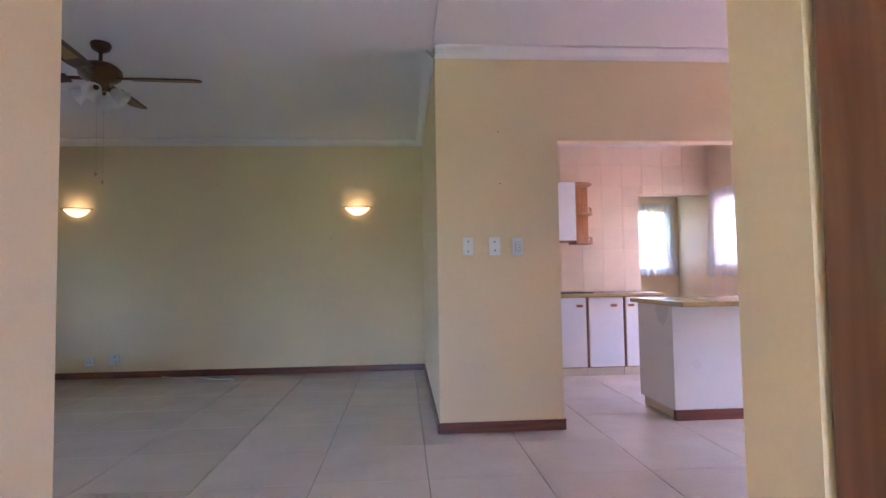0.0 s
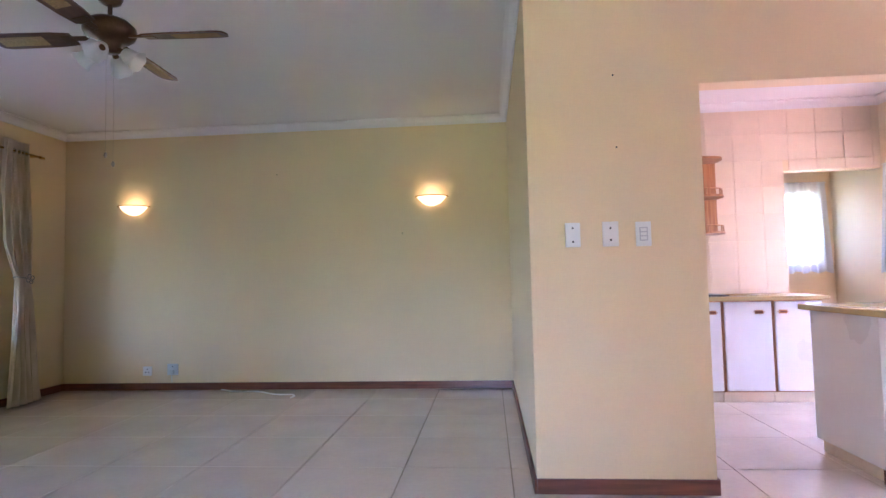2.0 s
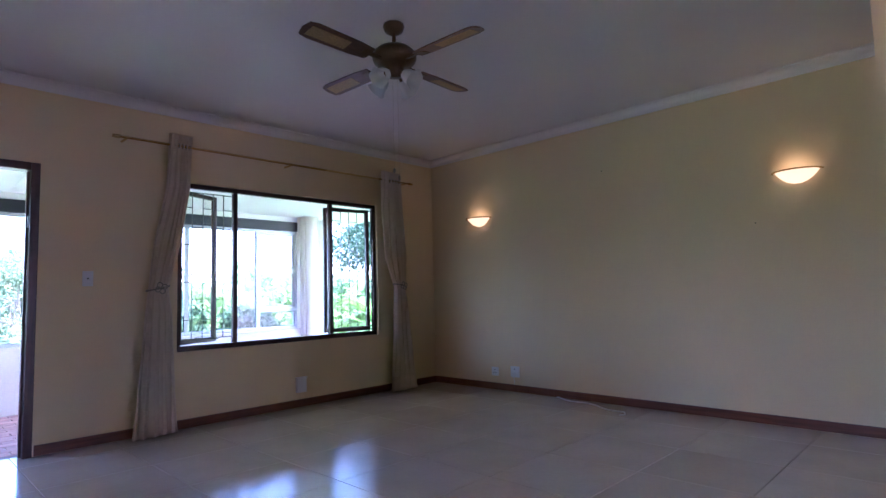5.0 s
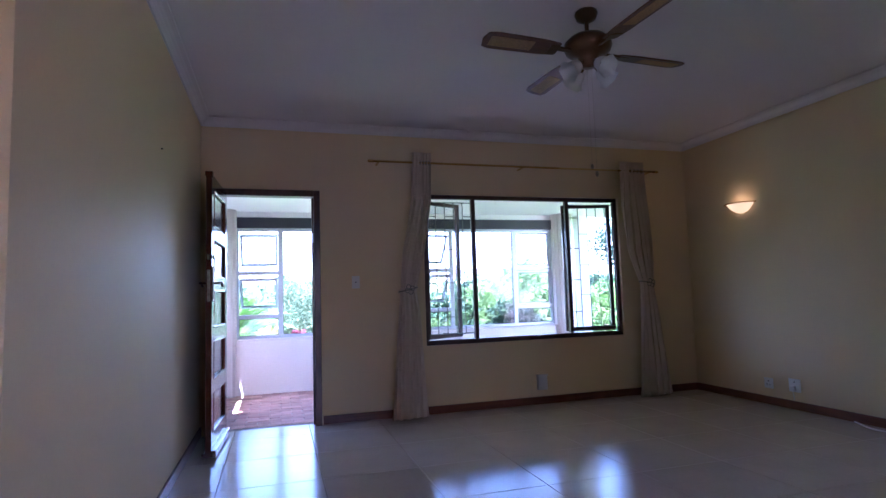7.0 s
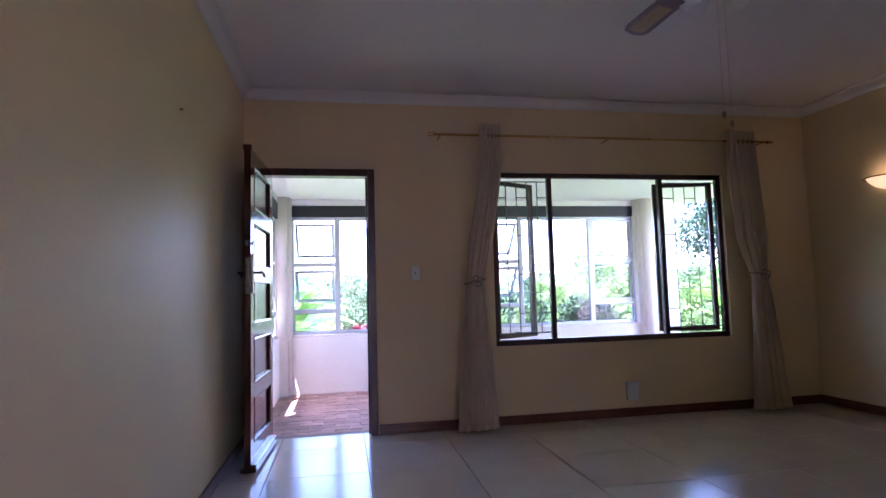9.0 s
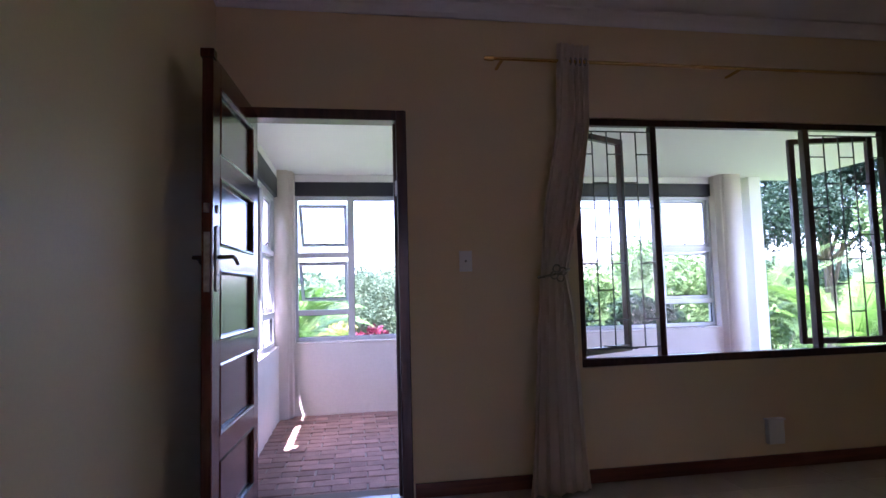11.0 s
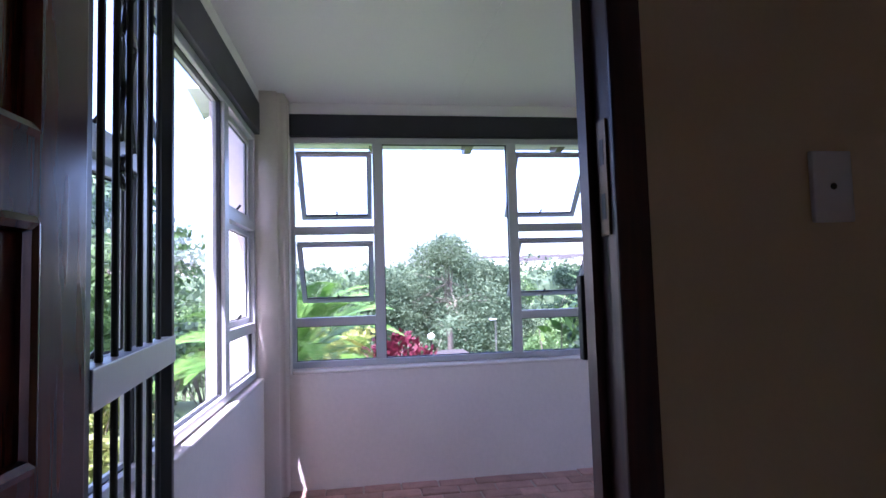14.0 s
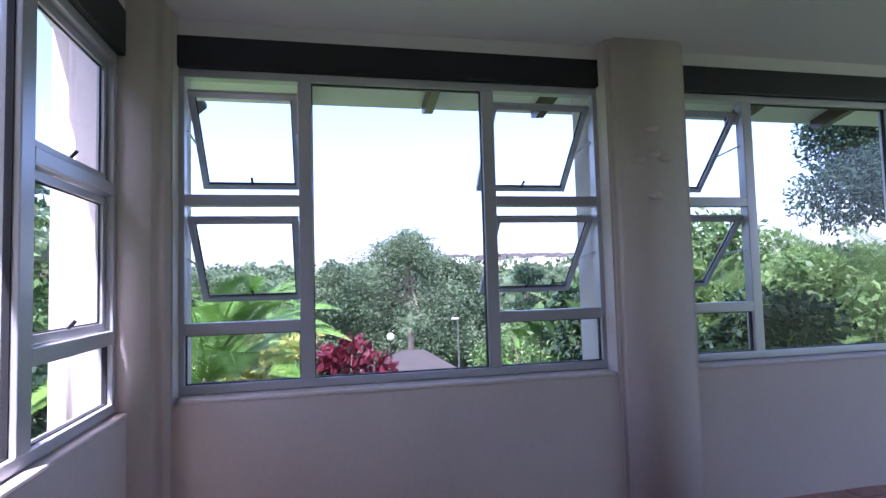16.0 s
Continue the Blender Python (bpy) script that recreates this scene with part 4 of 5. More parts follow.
uc = thing("wall_cabinet", (2.45, 7.26, 1.47), "white kitchen wall cabinet", "cabinet")
part("body", box(0, 0.66, 0, 0.31, 0.0, 0.68), OAK, uc)
part("door", box(0.01, 0.655, -0.018, 0.0, 0.005, 0.675, 0.004), WHITE, uc)
ws = thing("corner_shelf", (3.112, 7.26, 1.44), "honey timber open end shelf with little railings", "shelf")
part("side_panel", box(0.0, 0.016, 0, 0.31, 0, 0.71), OAK, ws)
part("back_panel", box(0.016, 0.24, 0.296, 0.31, 0, 0.71), OAK, ws)
for k, z in enumerate((0.0, 0.34, 0.69)):
    bm = bmesh.new()
    pts = [(0.0, 0.31), (0.0, 0.0)] + [(0.06 + 0.18 * math.sin(t), 0.15 - 0.15 * math.cos(t) + 0.0) for t in np.linspace(0, 1.57, 8)] + [(0.24, 0.31)]
    lo_ = [bm.verts.new((x, y, z)) for x, y in pts]
    up_ = [bm.verts.new((x, y, z + 0.018)) for x, y in pts]
    bm.faces.new(lo_)
    bm.faces.new(up_)
    for i in range(len(pts)):
        j = (i + 1) % len(pts)
        bm.faces.new((lo_[i], lo_[j], up_[j], up_[i]))
    sh = part("shelf_board", bm, OAK, ws)
    if k < 2:
        rail = [(0.06 + 0.165 * math.sin(t), 0.15 - 0.135 * math.cos(t), z + 0.075) for t in np.linspace(-0.3, 1.7, 10)]
        part("gallery_rail", tube(rail, 0.006, 6), OAK, sh)
        for q in rail[1::2]:
            part("spindle", rod((q[0], q[1], z + 0.018), q, 0.006, 6), OAK, sh)


def lace(place, rz, w, z0, z1, flare, label):
    c = thing("lace_curtain", place, label, "curtain", rz, "lace curtains")
    n, rows = 70, 16
    verts, faces = [], []
    for i in range(rows):
        t = i / (rows - 1)
        for k in range(n):
            u = k / (n - 1)
            x = (u - 0.5) * (w + flare * t)
            verts.append((x, -0.03 + 0.018 * math.sin(u * 48 + math.sin(u * 9)) * (0.5 + 0.5 * t), z1 + (z0 - z1) * t + 0.012 * math.sin(u * 30) * t))
    for i in range(rows - 1):
        for k in range(n - 1):
            q = i * n + k
            faces.append((q, q + 1, q + n + 1, q + n))
    ob = raw_ob("lace_cloth", verts, faces, LACE)
    ob.parent = c
    part("wire", rod((-w / 2 - 0.02, -0.03, z1 - 0.01), (w / 2 + 0.02, -0.03, z1 - 0.01), 0.004, 6), PLASTIC, c)


lace((KX, 7.17, 0), -90, 0.70, 1.045, 2.07, 0.22, "white lace curtain over the kitchen window")
lace((4.50, 8.38, 0), 0, 0.60, 1.06, 2.04, 0.08, "white lace curtain over the scullery window")


def plain_window(name, p, a, b, z0, z1, material, label):
    w = thing(name, (0, 0, 0), label, "window", 0, "", "structure")
    for u0, u1, v0, v1 in ((a, b, z0, z0 + 0.04), (a, b, z1 - 0.04, z1), (a, a + 0.04, z0 + 0.04, z1 - 0.04), (b - 0.04, b, z0 + 0.04, z1 - 0.04), ((a + b) / 2 - 0.015, (a + b) / 2 + 0.015, z0 + 0.04, z1 - 0.04)):
        c0, c1 = p(u0, 0.02), p(u1, 0.06)
        part("frame_bar", box(min(c0[0], c1[0]), max(c0[0], c1[0]), min(c0[1], c1[1]), max(c0[1], c1[1]), v0, v1, 0.003), material, w)
    c0, c1 = p(a + 0.04, 0.038), p(b - 0.04, 0.042)
    g = part("pane", box(min(c0[0], c1[0]), max(c0[0], c1[0]), min(c0[1], c1[1]), max(c0[1], c1[1]), z0 + 0.04, z1 - 0.04), CLEAR, w)
    g.visible_shadow = False


plain_window("window_5", lambda u, o: (KX + o, u), 7.0, 7.45, 1.15, 2.0, FRAMEW, "kitchen window behind lace")
plain_window("window_6", lambda u, o: (u, 8.38 + o), 4.28, 4.74, 1.12, 1.95, FRAMEW, "scullery window behind lace")
d2 = thing("door_2", (KX, 0, 0), "timber kitchen door frame, door open to the yard", "door", 0, "", "structure")
for nm, b in (("jamb", (-0.012, 0.10, 6.88, 6.95, -0.02, 2.03)), ("jamb", (-0.012, 0.10, 6.02, 6.08, -0.02, 2.03)), ("head", (-0.012, 0.10, 6.08, 6.88, 1.965, 2.03))):
    part(nm, box(*b, 0.004), OAK, d2)
part("strike_plate", box(0.02, 0.05, 6.872, 6.879, 1.0, 1.14), PEWTER, d2)
kd = thing("security_screen", (KX - 0.03, 6.06, 0.01), "white metal sliding security screen folded beside the door", "security screen")
part("frame", box(-0.03, 0.0, -0.05, 0.09, 0, 1.96, 0.004), WHITE, kd)
part("lock_box", box(-0.05, -0.03, 0.0, 0.07, 0.98, 1.08, 0.004), ALU, kd)
dl = thing("downlight", (3.55, 6.3, TOP), "lit round ceiling downlight in the kitchen", "downlight")
part("rim", lathe([(0.062, 0.0), (0.062, -0.008), (0.05, -0.012), (0.046, -0.004)], 20), PLASTIC, dl)
part("lens", lathe([(0.0, -0.004), (0.046, -0.005)], 20), DOWNLIGHT, dl)
kl = new("downlight_light", bpy.data.lights.new("downlight_light", "SPOT"))
kl.data.energy, kl.data.color, kl.data.spot_size, kl.data.shadow_soft_size = 0.12, (1.0, 0.85, 0.66), radians(120), 0.04
kl.matrix_world = look((3.55, 6.3, TOP - 0.03), (3.55, 6.3, 0))

# ---------- porch things ----------
gate = thing("security_gate", (WX - 0.13, 2.705, 0.0), "black steel barred security gate standing open", "security gate", 187.5)
GH = 2.02
for b in ((0, 0.032), (0.67, 0.702)):
    part("stile", box(b[0], b[1], -0.015, 0.015, 0.0, GH, 0.003), DARKBIT, gate)
for z in (0.0, GH - 0.03):
    part("rail", box(0.032, 0.67, -0.013, 0.013, z, z + 0.03, 0.003), DARKBIT, gate)
part("lock_rail", box(0.032, 0.702, -0.019, 0.019, 0.925, 0.995, 0.003), ALU, gate, "pale steel lock rail")
for k in range(6):
    x = 0.032 + 0.638 * (k + 1) / 7
    part("bar", rod((x, 0, 0.03), (x, 0, 0.925), 0.007, 8), DARKBIT, gate)
    part("bar", rod((x, 0, 0.995), (x, 0, GH - 0.03), 0.007, 8), DARKBIT, gate)
part("brace", rod((0.06, 0.02, GH - 0.1), (0.69, 0.02, 1.50), 0.007, 6), ALU, gate)
for s in (-1, 1):
    part("scroll", tube([(0.32 + s * (0.03 + 0.035 * math.sin(3 * t)), 0.012, 1.40 + 0.09 * t + 0.03 * math.cos(5 * t)) for t in np.linspace(0, 4.6, 26)], 0.007, 6), DARKBIT, gate)
part("scroll", tube([(0.32 + (0.045 - 0.012 * t) * math.cos(3 * t), 0.012, 1.36 + (0.045 - 0.012 * t) * math.sin(3 * t)) for t in np.linspace(0, 3.0, 22)], 0.007, 6), DARKBIT, gate)
for k, (dy, z, r) in enumerate(((-0.09, 1.69, 0.045), (0.0, 1.73, 0.055), (0.07, 1.70, 0.045), (0.0, 1.86, 0.04), (0.0, 1.50, 0.04))):
    bm = bmesh.new()
    bmesh.ops.create_icosphere(bm, subdivisions=2, radius=r, matrix=Matrix.Translation((0, 0, 0)) @ Matrix.Diagonal((0.22, 0.9, 0.5, 1)))
    for v in bm.verts:
        v.co += v.co.normalized() * 0.5 * r * noise.noise(v.co * 45)
    st = thing("plaster_patch", (PX + 0.168, 5.02 + dy, z), "flaking raised plaster patch on the pillar", "plaster patch")
    part("flake", bm, PORCH, st, smooth=True)


# ---------- garden and distance ----------
def height(x, y):
    d = max(0.0, -x - 8.5)
    h = -0.42
    t = min(1.0, d / 24)
    h -= 4.2 * t * t * (3 - 2 * t)
    far = max(0.0, math.hypot(x, y) - 110)
    t = min(1.0, far / 320)
    h += 17 * t * t * (3 - 2 * t)
    if far > 0:
        h += min(1.0, far / 150) * 2.5 * noise.noise((x * 0.006, y * 0.006, 1))
    return h


verts, faces = [(0, 0, -0.42)], []
radii = [2, 4, 6, 7.5, 8.5, 9.5, 11, 13, 15, 18, 21, 25, 30, 36, 44, 55, 70, 90, 115, 145, 180, 220, 270, 330, 400, 500, 700, 1100, 2000, 4000]
SEG = 96
for r in radii:
    for k in range(SEG):
        x, y = r * math.cos(2 * math.pi * k / SEG), r * math.sin(2 * math.pi * k / SEG)
        verts.append((x, y, height(x, y)))
for k in range(SEG):
    faces.append((0, 1 + k, 1 + (k + 1) % SEG))
for i in range(len(radii) - 1):
    for k in range(SEG):
        a, b = 1 + i * SEG + k, 1 + i * SEG + (k + 1) % SEG
        faces.append((a, a + SEG, b + SEG, b))
ground = raw_ob("ground", verts, faces, GRASS)
tagged(ground, "green garden ground falling away to wooded hills", "ground", "", "structure")
for f in ground.data.polygons:
    f.use_smooth = True


def leaf_mesh(name, clumps, count, size, seed, aspect=0.45, droop=0.2):
    """Many small pointed leaves scattered through clumps of (centre, radius)."""
    rng = np.random.default_rng(seed)
    c = np.array([q[0] for q in clumps])
    r = np.array([q[1] for q in clumps])
    pick = rng.choice(len(clumps), count, p=r ** 2 / (r ** 2).sum())
    d = rng.normal(size=(count, 3))
    d /= np.linalg.norm(d, axis=1)[:, None]
    pos = c[pick] + d * (r[pick] * rng.uniform(0.45, 1.05, count))[:, None] * np.array([1, 1, 0.8])
    ax = d * 0.6 + rng.normal(size=(count, 3)) * 0.7 + np.array([0, 0, -droop])
    ax /= np.linalg.norm(ax, axis=1)[:, None]
    sd = np.cross(ax, rng.normal(size=(count, 3)))
    sd /= np.linalg.norm(sd, axis=1)[:, None]
    ln = size * rng.uniform(0.6, 1.3, count)
    a = pos - ax * ln[:, None] * 0.5
    b = pos + ax * ln[:, None] * 0.5
    m1 = pos + sd * (ln * aspect * 0.5)[:, None]
    m2 = pos - sd * (ln * aspect * 0.5)[:, None]
    v = np.stack([a, m1, b, m2], 1).reshape(-1, 3)
    f = np.arange(count * 4).reshape(-1, 4)
    me = bpy.data.meshes.new(name)
    me.from_pydata(v.tolist(), [], f.tolist())
    return me


def tree(place, h, crown_r, base, material, seed, leaf, count, label, name="tree", lean=0.0, clumps=16):
    rng = random.Random(seed)
    t = thing(name, place, label, "tree")
    bm = bmesh.new()
    top = Vector((lean, 0, h * 0.7))
    tube_pts = [Vector((lean * k / 5 + rng.uniform(-.05, .05), rng.uniform(-.05, .05), h * 0.7 * k / 5 - (0.25 if k == 0 else 0))) for k in range(6)]
    for a, b, ra, rb in [(tube_pts[k], tube_pts[k + 1], 0.024 * h * (1 - k * 0.13), 0.024 * h * (1 - (k + 1) * 0.13)) for k in range(5)]:
        rod(a, b, ra, 8, bm, rb)
    cl = []
    for k in range(clumps):
        a = rng.uniform(0, 6.28)
        z = rng.uniform(base, 0.93)
        prof = math.sin(min(1.0, (z - base + 0.12) / (1.05 - base)) * math.pi) ** 0.6
        rr = crown_r * prof * rng.uniform(0.35, 0.85)
        c = Vector((lean + rr * math.cos(a), rr * math.sin(a), z * h))
        cl.append((tuple(c), crown_r * rng.uniform(0.26, 0.44)))
        rod(tube_pts[min(5, 2 + k % 4)], c, 0.008 * h, 5, bm, 0.003 * h)
    for k in range(5):
        a, q = rng.uniform(0, 6.28), crown_r * rng.uniform(0.1, 0.5)
        cl.append(((lean + q * math.cos(a), q * math.sin(a), h * rng.uniform(0.82, 0.95)), crown_r * rng.uniform(0.16, 0.26)))
    part("trunk", bm, BARK, t)
    me = leaf_mesh("crown", cl, count, leaf, seed)
    me.materials.append(material)
    cr = new("crown", me)
    cr.parent = t
    return t


def shrub(place, r, h, material, seed, leaf, count, label, aspect=0.45):
    rng = random.Random(seed)
    t = thing("shrub", place, label, "shrub")
    cl = []
    bm = bmesh.new()
    for k in range(12):
        a, q = rng.uniform(0, 6.28), rng.uniform(0.1, 0.8) * r
        c = Vector((q * math.cos(a), q * math.sin(a), rng.uniform(0.25, 0.85) * h))
        cl.append((tuple(c), r * rng.uniform(0.28, 0.5)))
        rod((c.x * 0.15, c.y * 0.15, -0.2), c, 0.014, 5, bm, 0.006)
    part("stems", bm, BARK, t)
    me = leaf_mesh("foliage", cl, count, leaf, seed, aspect)
    me.materials.append(material)
    ob = new("foliage", me)
    ob.parent = t
    return t


def frond_mesh(length, leaflet, n, droop, seed):
    rng = np.random.default_rng(seed)
    verts, faces = [], []
    spine = []
    for k in range(n + 1):
        u = k / n
        spine.append(Vector((length * (u * 0.92 - 0.08 * u * u), 0, length * (0.9 * u - droop * u * u))))
    for k in range(n):
        a, b = spine[k], spine[k + 1]
        w = 0.012 * (1 - 0.8 * k / n)
        i = len(verts)
        verts += [(a.x, -w, a.z), (a.x, w, a.z), (b.x, w, b.z), (b.x, -w, b.z)]
        faces.append((i, i + 1, i + 2, i + 3))
        d = (b - a).normalized()
        ll = leaflet * math.sin(math.pi * (0.12 + 0.86 * (k + 0.5) / n)) * rng.uniform(0.85, 1.1)
        if k < 2:
            continue
        for s in (-1, 1):
            base = a.lerp(b, 0.5)
            tip = base + Vector((0, s, 0)) * ll * 0.85 + d * ll * 0.5 + Vector((0, 0, 0.10 * ll))
            mid = base.lerp(tip, 0.45)
            h = d * leaflet * 0.027
            i = len(verts)
            verts += [tuple(base - h * 0.5), tuple(mid - h), tuple(tip), tuple(mid + h), tuple(base + h * 0.5)]
            faces.append((i, i + 1, i + 2, i + 3, i + 4))
    me = bpy.data.meshes.new("frond")
    me.from_pydata(verts, [], faces)
    return me


def cycad(place, length, n, material, seed, label, name="cycad", trunk=0.4, leaflet=0.2, droop=0.75):
    rng = random.Random(seed)
    t = thing(name, place, label, "palm")
    part("trunk", lathe([(0.16, -0.3), (0.17, 0.0), (0.15, trunk * 0.5), (0.12, trunk), (0.0, trunk + 0.06)], 12), BARK, t)
    mes = []
    for k in range(3):
        me = frond_mesh(length, leaflet, 64, droop, seed + k)
        me.materials.append(material)
        mes.append(me)
    for k in range(n):
        f = new("frond", mes[k % 3])
        f.parent = t
        tilt = rng.uniform(-28, 30)
        f.matrix_local = pose(0, 0, trunk, 0, 0, 360 * k / n + rng.uniform(-9, 9)) @ pose(0, 0, 0, rng.uniform(-15, 15), tilt, 0)
    return t


cycad((-8.75, 2.3, -0.48), 1.5, 28, LEAF_LIME, 3, "bright green cycad outside the porch window", trunk=0.72, leaflet=0.32, droop=0.64)
shrub((-9.9, 3.5, -0.6), 0.5, 1.12, LEAF_RED, 5, 0.13, 900, "wine-red leafed garden shrub", 0.5)
shrub((-10.4, 2.7, -0.7), 0.6, 1.45, LEAF_YELLOW, 6, 0.14, 1100, "yellow-green variegated garden shrub")
shrub((-8.0, 5.05, -0.45), 0.35, 1.35, LEAF_LIME, 8, 0.22, 160, "tall lime-green leaved garden plant", 0.3)
# beyond the second porch window
for x, y, ln, sd in ((-8.7, 6.5, 1.45, 21), (-8.5, 7.5, 1.6, 22), (-9.4, 7.0, 1.9, 23), (-8.9, 8.5, 1.7, 24)):
    cycad((x, y, -0.55), ln, 20, LEAF_MID, sd, "dense green feathery palm in the garden border", "garden_palm", 0.35, 0.24, 0.42)
cycad((-7.5, 10.5, -0.5), 1.9, 30, LEAF_LIME, 27, "sunlit lime-green feathery palm on the lawn", "garden_palm", 0.5, 0.3, 0.55)
cycad((-9.6, 8.0, -0.55), 1.9, 24, LEAF_MID, 11, "large green feathery palm in the shrubbery", "garden_palm", 0.6, 0.26, 0.55)
cycad((-8.9, 10.0, -0.55), 2.2, 22, LEAF_MID, 13, "large green feathery palm in the shrubbery", "garden_palm", 0.9, 0.28, 0.55)
for k, (x, y, r, h, m) in enumerate(((-8.6, 6.3, 0.8, 1.6, LEAF_DARK), (-9.3, 7.2, 0.9, 2.0, LEAF_MID), (-8.2, 7.6, 0.7, 1.5, LEAF_DARK), (-8.5, 9.0, 0.9, 1.9, LEAF_MID), (-10.5, 9.2, 1.2, 2.6, LEAF_MID), (-6.2, 11.6, 1.1, 2.0, LEAF_MID), (-10.2, 6.4, 0.8, 1.3, LEAF_MID))):
    shrub((x, y, -0.5), r, h, m, 30 + k, 0.115, 3400, ("dense dark green shrub", "yellow-green leafy shrub", "mid-green leafy shrub")[(LEAF_DARK, LEAF_YELLOW, LEAF_MID).index(m)] + " in the garden border")
tree((-11.6, 14.1, -1.1), 6.2, 2.4, 0.50, LEAF_DARK, 41, 0.10, 52000, "tall dark green garden tree")
tree((-8.0, 14.0, -0.6), 5.6, 2.4, 0.26, LEAF_MID, 42, 0.15, 22000, "mid-green leafy garden tree on the lawn")
# south side
tree((-10.6, -0.6, -0.8), 3.7, 1.6, 0.22, LEAF_MID, 43, 0.14, 13000, "leafy green garden tree by the side window")
tree((-14.0, -4.2, -1.4), 5.4, 2.5, 0.2, LEAF_GREY, 44, 0.2, 10000, "grey-green garden tree by the side window")
for k, (x, y, r, h, m) in enumerate(((-7.9, 0.75, 0.5, 0.95, LEAF_YELLOW), (-7.0, 0.9, 0.45, 0.8, LEAF_YELLOW), (-7.6, -0.3, 0.6, 1.0, LEAF_DARK), (-9.3, 0.7, 0.7, 1.2, LEAF_DARK), (-9.2, -1.2, 0.9, 1.4, LEAF_MID), (-7.0, -2.0, 0.9, 1.5, LEAF_MID), (-12.0, 0.6, 1.0, 1.8, LEAF_MID))):
    shrub((x, y, -0.5), r, h, m, 60 + k, 0.10, 2200, ("dense dark green shrub", "yellow-green leafy shrub", "mid-green leafy shrub")[(LEAF_DARK, LEAF_YELLOW, LEAF_MID).index(m)] + " below the side window")

# wood in the valley
tree((-37, 8.4, height(-37, 8.4) - 0.2), 8.7, 4.7, 0.14, LEAF_GREY, 71, 0.19, 36000, "broad grey-green tree in the valley", clumps=34)
tree((-38.5, 3.4, height(-38.5, 3.4) - 0.2), 7.2, 3.4, 0.12, LEAF_GREY, 72, 0.19, 22000, "grey-green spreading tree in the valley", clumps=22)
tree((-39.5, 11.6, height(-39.5, 11.6) - 0.2), 7.4, 3.6, 0.12, LEAF_GREY, 73, 0.19, 22000, "grey-green spreading tree in the valley", clumps=22)
masters = [tree((-40 - 3 * k, -14 + 9 * k, height(-40, 0) - 0.2), 6.4 + 0.5 * k, 3.2, 0.12, (LEAF_MID, LEAF_GREY, LEAF_DARK)[k], 80 + k, 0.22, 15000, "leafy green tree in the valley wood", clumps=20) for k in range(3)]
for m_ in masters:
    tagged(m_, group="valley wood")
rng0 = random.Random(9)
for k in range(34):
    a = rng0.uniform(-0.95, 1.0)
    r = rng0.uniform(42, 75)
    x, y = -4 - r * math.cos(a), 3.4 + r * math.sin(a)
    if abs(math.atan2(y - 3.4, -4 - x) - 0.1) < 0.13 and r < 50:
        r += 20
        x, y = -4 - r * math.cos(a), 3.4 + r * math.sin(a)
    copy_thing(masters[k % 3], pose(x, y, height(x, y) - 0.3, 0, 0, rng0.uniform(0, 360)))
bush = shrub((-17, -3.5, height(-17, -3.5) - 0.1), 1.7, 2.3, LEAF_MID, 75, 0.12, 11000, "rounded green bush on the garden slope")
tagged(bush, group="slope bushes")
bush2 = shrub((-20, 12.5, height(-20, 12.5) - 0.1), 1.9, 2.6, LEAF_MID, 76, 0.12, 11000, "rounded broad green bush on the garden slope")
tagged(bush2, group="slope bushes")
for k in range(34):
    a, r = rng0.uniform(-0.8, 0.95), rng0.uniform(13, 30)
    if abs(a - 0.16) < 0.2 and r < 35:
        r = 37
    x, y = -4 - r * math.cos(a), 3.4 + r * math.sin(a)
    copy_thing((bush, bush2)[k % 2], pose(x, y, height(x, y) - 0.2, 0, 0, rng0.uniform(0, 360)))
far_bm = [(tuple((-r_ * math.cos(a_), r_ * math.sin(a_), height(-r_ * math.cos(a_), r_ * math.sin(a_)) + 2.0)), rng0.uniform(4, 8)) for a_, r_ in [(rng0.uniform(-1.2, 1.2), rng0.uniform(95, 330)) for _ in range(520)]]
fm = leaf_mesh("far_wood", far_bm, 26000, 2.6, 99, 0.7)
fm.materials.append(LEAF_GREY)
tagged(new("far_wood", fm), "hazy green woods on the far hills", "woods", "", "stuff")


def house(place, w, d, h, rz, label, wall_mat=OUTWALL, windows=3):
    t = thing("house", place, label, "house", rz)
    part("wall", box(-w / 2, w / 2, -d / 2, d / 2, -1.5, h), wall_mat, t)
    bm = bmesh.new()
    o = 0.4
    lo_ = [bm.verts.new(v) for v in ((-w / 2 - o, -d / 2 - o, h), (w / 2 + o, -d / 2 - o, h), (w / 2 + o, d / 2 + o, h), (-w / 2 - o, d / 2 + o, h))]
    rg = [bm.verts.new(v) for v in ((-w * 0.12, 0, h + 0.28 * d), (w * 0.12, 0, h + 0.28 * d))]
    bm.faces.new(lo_)
    for q in ((lo_[0], lo_[1], rg[1], rg[0]), (lo_[1], lo_[2], rg[1]), (lo_[2], lo_[3], rg[0], rg[1]), (lo_[3], lo_[0], rg[0])):
        bm.faces.new(q)
    part("roof", bm, ROOF, t)
    for k in range(windows):
        x = -w / 2 + w * (k + 0.5) / windows
        wd = part("window", box(x - 0.5, x + 0.5, -d / 2 - 0.03, -d / 2 + 0.05, h - 1.7, h - 0.6), OUTWALL, t)
        part("pane", box(x - 0.44, x + 0.44, -d / 2 - 0.035, -d / 2, h - 1.64, h - 0.66), DARKBIT, wd)


